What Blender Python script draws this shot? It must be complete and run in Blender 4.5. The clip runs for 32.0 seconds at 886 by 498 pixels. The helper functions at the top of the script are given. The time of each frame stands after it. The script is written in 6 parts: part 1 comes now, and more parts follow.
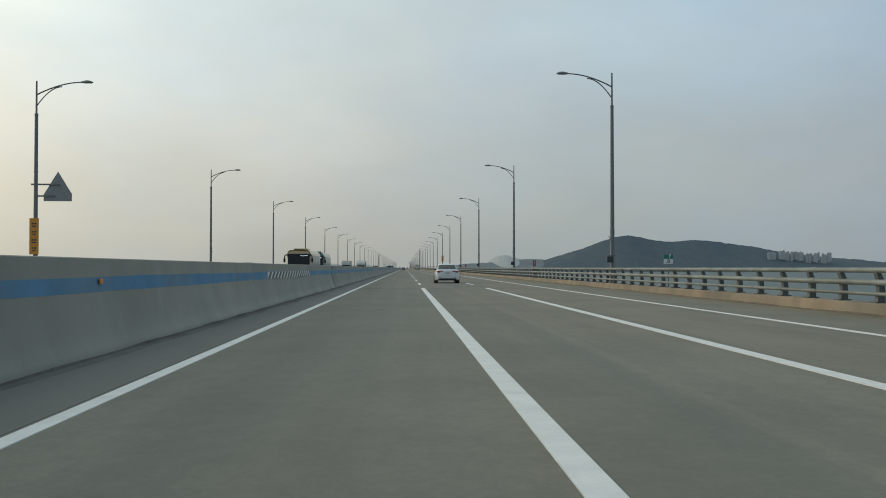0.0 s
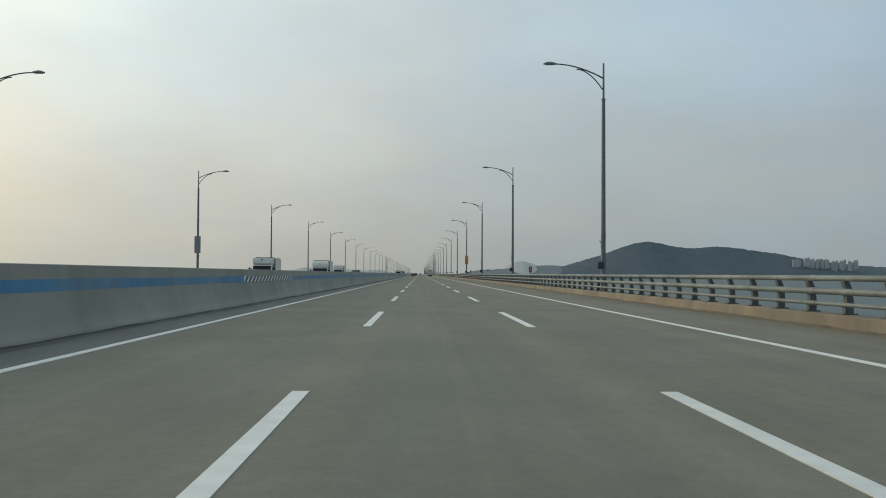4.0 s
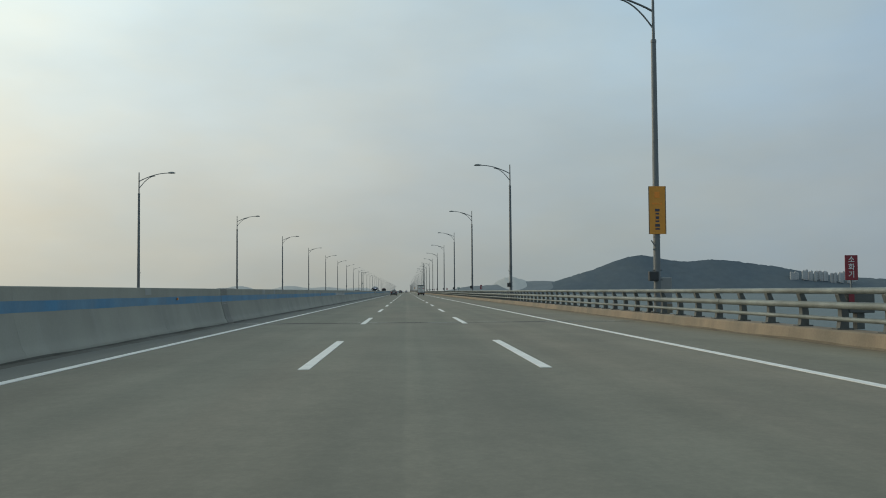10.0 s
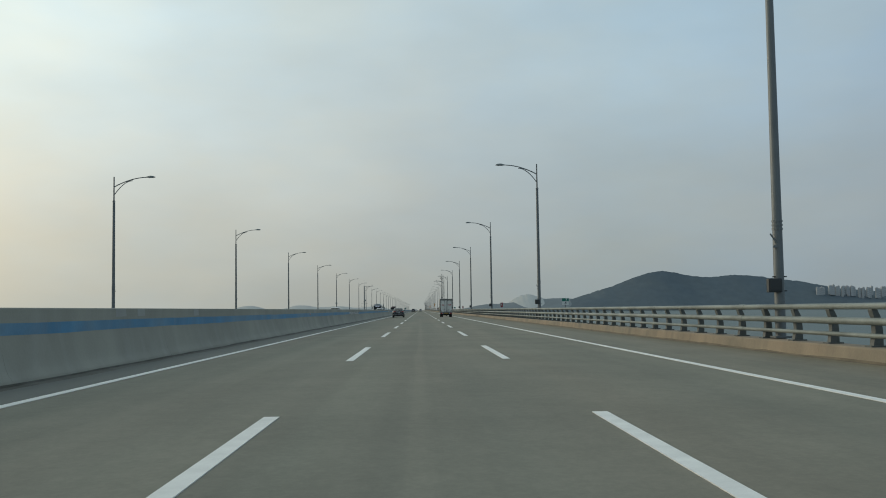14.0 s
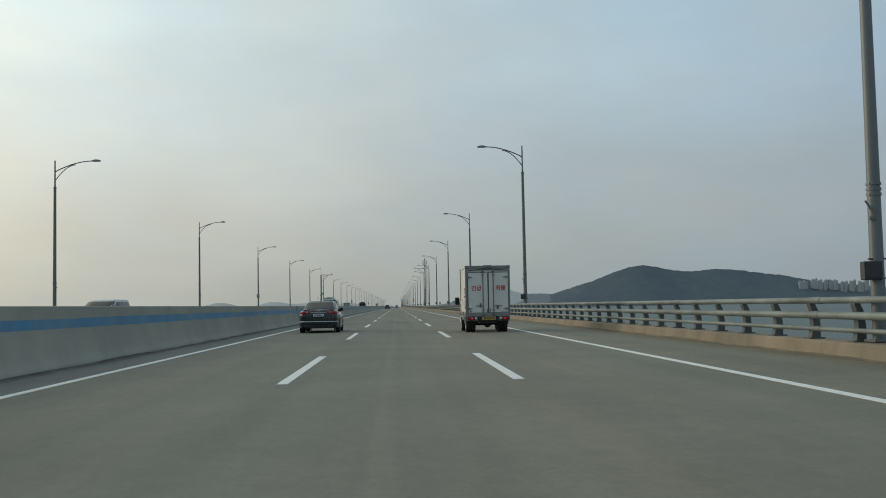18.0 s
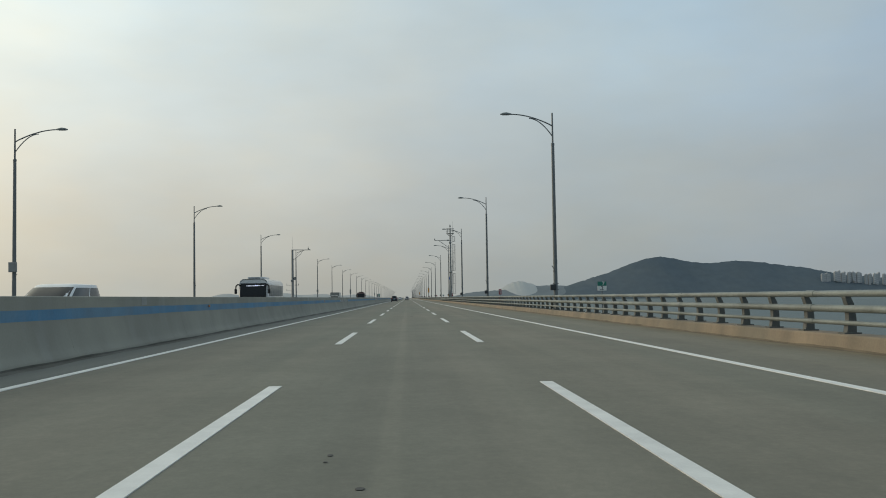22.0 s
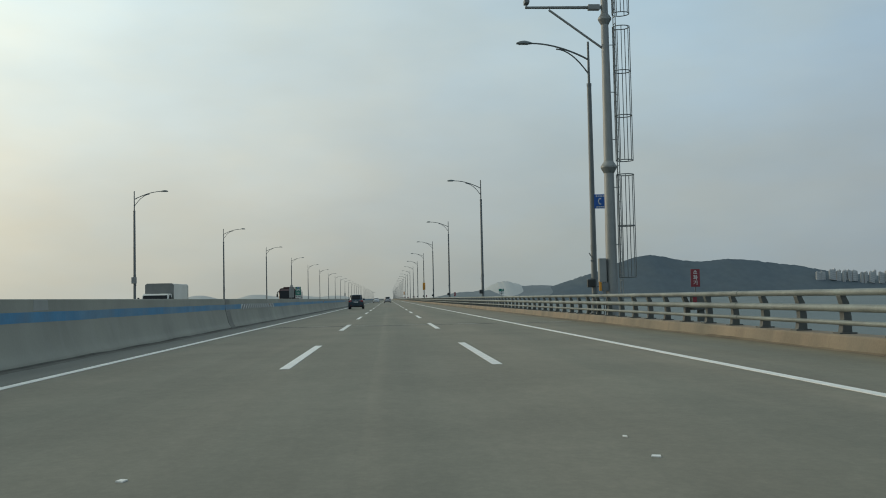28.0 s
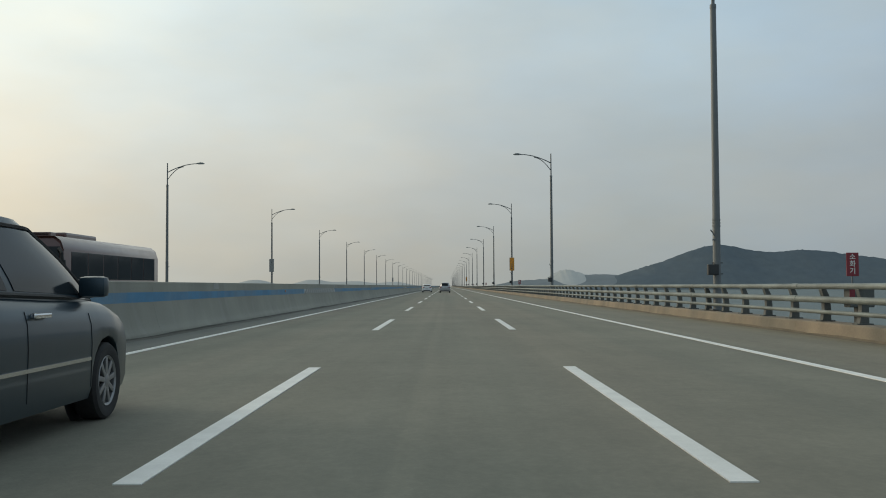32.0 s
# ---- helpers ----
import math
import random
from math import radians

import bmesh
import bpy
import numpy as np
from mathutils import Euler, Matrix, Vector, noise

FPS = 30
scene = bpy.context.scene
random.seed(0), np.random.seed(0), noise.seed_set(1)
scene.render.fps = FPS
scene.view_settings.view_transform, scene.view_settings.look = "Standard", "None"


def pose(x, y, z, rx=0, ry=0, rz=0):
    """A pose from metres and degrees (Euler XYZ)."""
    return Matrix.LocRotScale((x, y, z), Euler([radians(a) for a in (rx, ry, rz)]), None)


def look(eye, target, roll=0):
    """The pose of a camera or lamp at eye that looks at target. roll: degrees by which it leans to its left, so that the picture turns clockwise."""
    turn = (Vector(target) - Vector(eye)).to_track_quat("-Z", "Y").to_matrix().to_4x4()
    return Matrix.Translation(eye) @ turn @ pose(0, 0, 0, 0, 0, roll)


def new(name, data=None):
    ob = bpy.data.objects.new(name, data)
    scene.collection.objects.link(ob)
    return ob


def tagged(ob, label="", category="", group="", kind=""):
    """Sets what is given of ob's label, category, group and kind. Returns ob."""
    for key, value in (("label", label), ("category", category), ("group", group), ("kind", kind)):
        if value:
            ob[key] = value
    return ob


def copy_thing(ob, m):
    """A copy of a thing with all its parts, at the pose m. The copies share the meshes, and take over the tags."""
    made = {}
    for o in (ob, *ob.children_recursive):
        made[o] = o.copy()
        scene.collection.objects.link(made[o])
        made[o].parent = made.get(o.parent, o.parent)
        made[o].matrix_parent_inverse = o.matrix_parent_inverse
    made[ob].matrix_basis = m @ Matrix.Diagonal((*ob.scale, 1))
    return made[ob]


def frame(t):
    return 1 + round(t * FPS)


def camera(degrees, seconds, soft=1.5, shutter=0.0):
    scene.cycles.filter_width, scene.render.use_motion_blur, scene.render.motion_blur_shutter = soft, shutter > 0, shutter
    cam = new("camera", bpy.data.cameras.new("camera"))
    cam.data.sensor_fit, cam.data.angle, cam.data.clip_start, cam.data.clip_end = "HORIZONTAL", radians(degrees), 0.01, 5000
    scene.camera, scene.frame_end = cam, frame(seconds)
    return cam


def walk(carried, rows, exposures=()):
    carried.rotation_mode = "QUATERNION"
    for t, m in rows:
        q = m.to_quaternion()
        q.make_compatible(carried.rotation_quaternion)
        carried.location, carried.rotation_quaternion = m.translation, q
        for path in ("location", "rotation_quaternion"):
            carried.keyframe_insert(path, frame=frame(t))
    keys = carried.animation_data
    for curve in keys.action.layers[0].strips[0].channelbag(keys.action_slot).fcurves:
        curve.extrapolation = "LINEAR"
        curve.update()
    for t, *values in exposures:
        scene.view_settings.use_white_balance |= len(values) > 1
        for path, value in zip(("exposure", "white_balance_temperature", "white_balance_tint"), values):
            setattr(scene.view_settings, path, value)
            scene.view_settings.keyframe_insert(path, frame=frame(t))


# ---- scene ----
# A straight motorway viaduct over the sea. x: across (the middle lane's centre is 0), y: along, z: up from the roadway.
cam = camera(48.52, 32.0, soft=1.0)
EYE = 1.152
PATH = [
    (0.0, -2.84, -55.45, -2.22, 1.10, -0.02),
    (0.5, -2.50, -42.00, -2.46, 0.92, 0.05),
    (1.0, -2.13, -28.99, -2.59, 1.28, 0.09),
    (1.5, -1.83, -16.70, -2.20, 1.45, 0.15),
    (2.0, -1.45, -4.17, -2.31, 1.57, 0.29),
    (2.5, -1.25, 9.44, -1.84, 1.58, 0.12),
    (3.0, -1.05, 23.05, -2.21, 1.65, 0.16),
    (3.5, -0.85, 36.34, -0.97, 2.11, -0.13),
    (4.0, -0.65, 49.63, -1.34, 1.45, -0.30),
    (4.5, -0.52, 63.33, -1.90, 0.63, -0.55),
    (6.5, -0.06, 118.29, -1.53, 0.51, 0.24),
    (7.0, -0.06, 131.99, -1.47, 1.71, 0.45),
    (7.5, -0.08, 146.11, -1.39, 2.26, 0.50),
    (8.0, -0.10, 160.23, -2.31, 2.02, 0.54),
    (8.5, -0.13, 173.77, -3.02, 1.71, 0.39),
    (9.0, -0.16, 187.32, -1.47, 2.69, 0.59),
    (9.5, -0.21, 202.30, -2.05, 2.55, 0.50),
    (10.0, -0.28, 216.42, -2.15, 2.44, 0.38),
    (10.5, -0.31, 230.40, -2.28, 2.58, 0.47),
    (11.0, -0.32, 244.01, -1.01, 3.03, 0.57),
    (11.5, -0.29, 258.31, -2.14, 2.85, 0.39),
    (12.0, -0.26, 272.60, -2.66, 3.03, 0.55),
    (12.5, -0.23, 286.66, -0.98, 3.68, 0.30),
    (13.0, -0.20, 300.71, -1.91, 3.12, 0.44),
    (13.5, -0.18, 314.60, -2.20, 2.88, 0.59),
    (14.0, -0.16, 328.37, -1.31, 3.52, 0.81),
    (14.5, -0.13, 341.85, -0.86, 3.51, 0.85),
    (16.5, 0.00, 395.25, -0.87, 3.41, 0.83),
    (17.0, 0.00, 408.95, -1.05, 3.60, 1.04),
    (17.5, -0.03, 422.47, -1.47, 3.62, 0.92),
    (18.0, -0.05, 436.00, -2.69, 3.27, 1.10),
    (18.5, -0.06, 449.76, -3.38, 2.71, 1.01),
    (19.0, -0.06, 463.53, -3.07, 2.84, 1.06),
    (19.5, -0.05, 477.16, -2.81, 2.75, 0.89),
    (20.0, -0.05, 490.78, -2.47, 2.96, 0.90),
    (20.5, -0.06, 504.63, -2.30, 2.81, 0.55),
    (21.0, -0.06, 518.48, -1.91, 3.13, 0.70),
    (21.5, -0.05, 532.29, -1.93, 2.86, 0.47),
    (22.0, -0.04, 546.09, -2.08, 2.80, 0.88),
    (22.5, -0.10, 559.77, -2.45, 2.48, 0.28),
    (23.0, -0.15, 573.46, -2.12, 2.63, 0.69),
    (23.5, -0.18, 587.90, -2.06, 2.61, 0.66),
    (24.0, -0.22, 602.35, -1.76, 2.87, 0.99),
    (25.0, -0.16, 628.86, -1.62, 2.96, 0.95),
    (25.5, -0.12, 644.60, -1.71, 2.93, 1.02),
    (27.5, -0.04, 700.61, -2.98, 2.66, 1.38),
    (28.0, -0.04, 714.31, -3.20, 2.83, 1.16),
    (28.5, 0.03, 727.98, -3.21, 2.43, 1.02),
    (29.0, 0.10, 741.66, -1.09, 2.87, 0.29),
    (29.5, 0.19, 755.89, -1.53, 1.96, 0.43),
    (30.0, 0.27, 770.12, -1.44, 1.74, 0.51),
    (30.5, 0.22, 784.00, -0.42, 1.72, 0.60),
    (31.0, 0.20, 798.20, -0.73, 1.73, 0.78),
    (31.5, 0.13, 811.74, -0.76, 1.66, 0.72),
    (32.0, 0.07, 825.28, 0.20, 2.15, 0.28),
]
# the film's own exposure and white balance drift a little: seconds, stops, kelvin, tint
LOOK = [(0.0, 0.05, 6510, 12.2), (4.5, 0.03, 6480, 12.2), (7.0, 0.04, 6500, 13.2), (8.5, 0.03, 6430, 11.2), (11.0, -0.04, 6370, 10.2), (13.0, -0.06, 6340, 9.7), (17.0, -0.05, 6400, 10.7),
        (20.0, 0.00, 6440, 11.2), (22.5, 0.00, 6600, 12.7), (24.0, 0.00, 6600, 12.2), (25.5, 0.01, 6520, 10.2), (28.0, 0.01, 6480, 9.2), (30.0, 0.02, 6520, 10.2), (32.0, 0.02, 6620, 12.7)]
walk(cam, [(t, pose(x, y, EYE, 90 + p, r, w)) for t, x, y, w, p, r in PATH], LOOK)

# ---- world, sun ----
SUN_AZ = -62.0   # degrees from straight ahead, negative to the left
SUN_EL = 14.0
world = bpy.data.worlds.new("hazy_evening")
scene.world = world
world.use_nodes = True
wn, wl = world.node_tree.nodes, world.node_tree.links
wn.clear()
w_out = wn.new("ShaderNodeOutputWorld")
w_bg = wn.new("ShaderNodeBackground")
sky = wn.new("ShaderNodeTexSky")
sky.sky_type, sky.sun_disc = "NISHITA", False
sky.sun_elevation, sky.sun_rotation = radians(SUN_EL), radians(SUN_AZ)
sky.air_density, sky.dust_density, sky.ozone_density = 1.0, 4.0, 1.5
w_sky = wn.new("ShaderNodeVectorMath")
w_sky.operation = "SCALE"
w_sky.inputs["Scale"].default_value = 0.09
wl.new(sky.outputs[0], w_sky.inputs[0])
w_co = wn.new("ShaderNodeTexCoord")
w_sep = wn.new("ShaderNodeSeparateXYZ")
wl.new(w_co.outputs["Generated"], w_sep.inputs[0])
# thin high cloud and haze: pale and warm towards the sun, blue grey away from it
w_dot = wn.new("ShaderNodeVectorMath")
w_dot.operation = "DOT_PRODUCT"
a, e = radians(SUN_AZ), radians(SUN_EL)
w_dot.inputs[1].default_value = (math.sin(a) * math.cos(e), math.cos(a) * math.cos(e), math.sin(e))
wl.new(w_co.outputs["Generated"], w_dot.inputs[0])
w_az = wn.new("ShaderNodeValToRGB")
HAZE = ((0.0, (0.405, 0.483, 0.540)), (0.30, (0.486, 0.560, 0.578)), (0.50, (0.592, 0.630, 0.604)), (0.68, (0.73, 0.752, 0.686)), (0.84, (0.945, 0.925, 0.78)), (1.0, (1.38, 1.24, 0.95)))
while len(w_az.color_ramp.elements) < len(HAZE):
    w_az.color_ramp.elements.new(0.5)
for el, (p, c) in zip(w_az.color_ramp.elements, HAZE):
    el.position, el.color = p, (*c, 1)
wl.new(w_dot.outputs["Value"], w_az.inputs[0])
# streaks of thin cloud
w_map = wn.new("ShaderNodeMapping")
w_map.inputs["Scale"].default_value = (1.6, 1.6, 4.0)
w_map.inputs["Rotation"].default_value = (0.1, 0.25, 0.0)
wl.new(w_co.outputs["Generated"], w_map.inputs[0])
w_cl = wn.new("ShaderNodeTexNoise")
w_cl.inputs["Scale"].default_value, w_cl.inputs["Detail"].default_value = 2.2, 5.0
wl.new(w_map.outputs[0], w_cl.inputs["Vector"])
w_clr = wn.new("ShaderNodeMapRange")
w_clr.inputs["From Min"].default_value, w_clr.inputs["From Max"].default_value = 0.35, 0.7
w_clr.inputs["To Min"].default_value, w_clr.inputs["To Max"].default_value = 0.93, 1.08
wl.new(w_cl.outputs["Fac"], w_clr.inputs[0])
w_hz = wn.new("ShaderNodeVectorMath")
w_hz.operation = "SCALE"
wl.new(w_az.outputs[0], w_hz.inputs[0])
wl.new(w_clr.outputs[0], w_hz.inputs["Scale"])
# soft patches where the cloud is a little warmer or cooler
w_map2 = wn.new("ShaderNodeMapping")
w_map2.inputs["Scale"].default_value = (2.4, 2.4, 5.5)
w_map2.inputs["Rotation"].default_value = (0.0, 0.35, 0.6)
wl.new(w_co.outputs["Generated"], w_map2.inputs[0])
w_pat = wn.new("ShaderNodeTexNoise")
w_pat.inputs["Scale"].default_value, w_pat.inputs["Detail"].default_value, w_pat.inputs["Roughness"].default_value = 2.6, 6.0, 0.58
wl.new(w_map2.outputs[0], w_pat.inputs["Vector"])
w_patr = wn.new("ShaderNodeValToRGB")
for el, (p, c) in zip(w_patr.color_ramp.elements, ((0.36, (0.945, 0.975, 1.0)), (0.66, (1.0, 0.975, 0.935)))):
    el.position, el.color = p, (*c, 1)
wl.new(w_pat.outputs["Fac"], w_patr.inputs[0])
w_pmul = wn.new("ShaderNodeVectorMath")
w_pmul.operation = "MULTIPLY"
wl.new(w_hz.outputs[0], w_pmul.inputs[0])
wl.new(w_patr.outputs[0], w_pmul.inputs[1])
# towards the zenith the haze thins out and cools
w_up = wn.new("ShaderNodeValToRGB")
UP = ((0.0, (0.79, 0.797, 0.785)), (0.10, (0.908, 0.908, 0.905)), (0.28, (1.075, 1.195, 1.28)), (0.45, (1.07, 1.165, 1.185)), (1.0, (1.03, 1.11, 1.15)))
while len(w_up.color_ramp.elements) < len(UP):
    w_up.color_ramp.elements.new(0.5)
for el, (p, c) in zip(w_up.color_ramp.elements, UP):
    el.position, el.color = p, (*[v / 1.5 for v in c], 1)
wl.new(w_sep.outputs["Z"], w_up.inputs[0])
w_mul = wn.new("ShaderNodeVectorMath")
w_mul.operation = "MULTIPLY"
wl.new(w_pmul.outputs[0], w_mul.inputs[0])
wl.new(w_up.outputs[0], w_mul.inputs[1])
w_gain = wn.new("ShaderNodeVectorMath")
w_gain.operation = "SCALE"
w_gain.inputs["Scale"].default_value = 1.54
wl.new(w_mul.outputs[0], w_gain.inputs[0])
w_mix = wn.new("ShaderNodeMix")
w_mix.data_type = "RGBA"
w_mix.inputs["Factor"].default_value = 0.8
wl.new(w_sky.outputs[0], w_mix.inputs["A"])
wl.new(w_gain.outputs[0], w_mix.inputs["B"])
wl.new(w_mix.outputs["Result"], w_bg.inputs["Color"])
wl.new(w_bg.outputs[0], w_out.inputs[0])

sun = new("sun", bpy.data.lights.new("sun", "SUN"))
sun.data.energy, sun.data.angle, sun.data.color = 0.6, radians(16), (1.0, 0.88, 0.72)
sun.matrix_world = look((0, 0, 100), (-100 * math.sin(a) * math.cos(e), -100 * math.cos(a) * math.cos(e), 100 - 100 * math.sin(e)))


# ---- materials ----
def material(name, base, rough=0.6, metal=0.0, var=0.15, scale=1.0, stretch=(1, 1, 1), fine=30.0, bump=0.0, tint=None, coat=0.0, rnd=0.0, spec=0.5, stain=None):
    """Two scales of variation over world positions; tint: a second colour in large patches; stain: dark drips."""
    m = bpy.data.materials.new(name)
    m.use_nodes = True
    n, l = m.node_tree.nodes, m.node_tree.links
    b = n["Principled BSDF"]
    b.inputs["Metallic"].default_value, b.inputs["Coat Weight"].default_value = metal, coat
    b.inputs["Coat Roughness"].default_value, b.inputs["Specular IOR Level"].default_value = 0.06, spec
    geo = n.new("ShaderNodeNewGeometry")
    mp = n.new("ShaderNodeMapping")
    mp.inputs["Scale"].default_value = stretch
    l.new(geo.outputs["Position"], mp.inputs[0])
    n1 = n.new("ShaderNodeTexNoise")
    n1.inputs["Scale"].default_value, n1.inputs["Detail"].default_value = scale, 4.0
    l.new(mp.outputs[0], n1.inputs["Vector"])
    n2 = n.new("ShaderNodeTexNoise")
    n2.inputs["Scale"].default_value, n2.inputs["Detail"].default_value = fine, 3.0
    l.new(geo.outputs["Position"], n2.inputs["Vector"])
    add = n.new("ShaderNodeMath")
    add.operation = "MULTIPLY_ADD"
    add.inputs[1].default_value = 0.35
    l.new(n2.outputs["Fac"], add.inputs[0])
    l.new(n1.outputs["Fac"], add.inputs[2])
    gain = n.new("ShaderNodeMapRange")
    gain.inputs["From Min"].default_value, gain.inputs["From Max"].default_value = 0.35, 1.0
    gain.inputs["To Min"].default_value, gain.inputs["To Max"].default_value = 1 - var, 1 + var
    l.new(add.outputs[0], gain.inputs[0])
    col = n.new("ShaderNodeVectorMath")
    col.operation = "SCALE"
    if tint:
        n3 = n.new("ShaderNodeTexNoise")
        n3.inputs["Scale"].default_value, n3.inputs["Detail"].default_value = scale * 0.33, 3.0
        l.new(mp.outputs[0], n3.inputs["Vector"])
        rr = n.new("ShaderNodeMapRange")
        rr.inputs["From Min"].default_value, rr.inputs["From Max"].default_value = 0.4, 0.62
        l.new(n3.outputs["Fac"], rr.inputs[0])
        mix = n.new("ShaderNodeMix")
        mix.data_type = "RGBA"
        mix.inputs["A"].default_value, mix.inputs["B"].default_value = (*base, 1), (*tint, 1)
        l.new(rr.outputs[0], mix.inputs["Factor"])
        l.new(mix.outputs["Result"], col.inputs[0])
    else:
        col.inputs[0].default_value = base
    l.new(gain.outputs[0], col.inputs["Scale"])
    last = col.outputs[0]
    if stain:
        sm = n.new("ShaderNodeMapping")
        sm.inputs["Scale"].default_value = (0.6, 0.6, 0.22)
        l.new(geo.outputs["Position"], sm.inputs[0])
        sn = n.new("ShaderNodeTexNoise")
        sn.inputs["Scale"].default_value, sn.inputs["Detail"].default_value = 2.2, 6.0
        l.new(sm.outputs[0], sn.inputs["Vector"])
        sr = n.new("ShaderNodeMapRange")
        sr.inputs["From Min"].default_value, sr.inputs["From Max"].default_value = 0.52, 0.75
        sr.inputs["To Max"].default_value = 0.4
        l.new(sn.outputs["Fac"], sr.inputs[0])
        sx = n.new("ShaderNodeMix")
        sx.data_type = "RGBA"
        sx.inputs["B"].default_value = (*stain, 1)
        l.new(sr.outputs[0], sx.inputs["Factor"])
        l.new(last, sx.inputs["A"])
        last = sx.outputs["Result"]
    if rnd:
        oi = n.new("ShaderNodeObjectInfo")
        rv = n.new("ShaderNodeMapRange")
        rv.inputs["To Min"].default_value, rv.inputs["To Max"].default_value = 1 - rnd, 1 + rnd
        l.new(oi.outputs["Random"], rv.inputs[0])
        rs = n.new("ShaderNodeVectorMath")
        rs.operation = "SCALE"
        l.new(last, rs.inputs[0])
        l.new(rv.outputs[0], rs.inputs["Scale"])
        last = rs.outputs[0]
    l.new(last, b.inputs["Base Color"])
    ro = n.new("ShaderNodeMapRange")
    ro.inputs["To Min"].default_value, ro.inputs["To Max"].default_value = max(0.02, rough - 0.08), min(1, rough + 0.08)
    l.new(n1.outputs["Fac"], ro.inputs[0])
    l.new(ro.outputs[0], b.inputs["Roughness"])
    if bump:
        bp = n.new("ShaderNodeBump")
        bp.inputs["Strength"].default_value, bp.inputs["Distance"].default_value = bump, 0.01
        l.new(n2.outputs["Fac"], bp.inputs["Height"])
        l.new(bp.outputs[0], b.inputs["Normal"])
    return m


def glow(name, base, strength):
    m = material(name, base, 0.3, var=0.05)
    b = m.node_tree.nodes["Principled BSDF"]
    b.inputs["Emission Color"].default_value, b.inputs["Emission Strength"].default_value = (*base, 1), strength
    return m


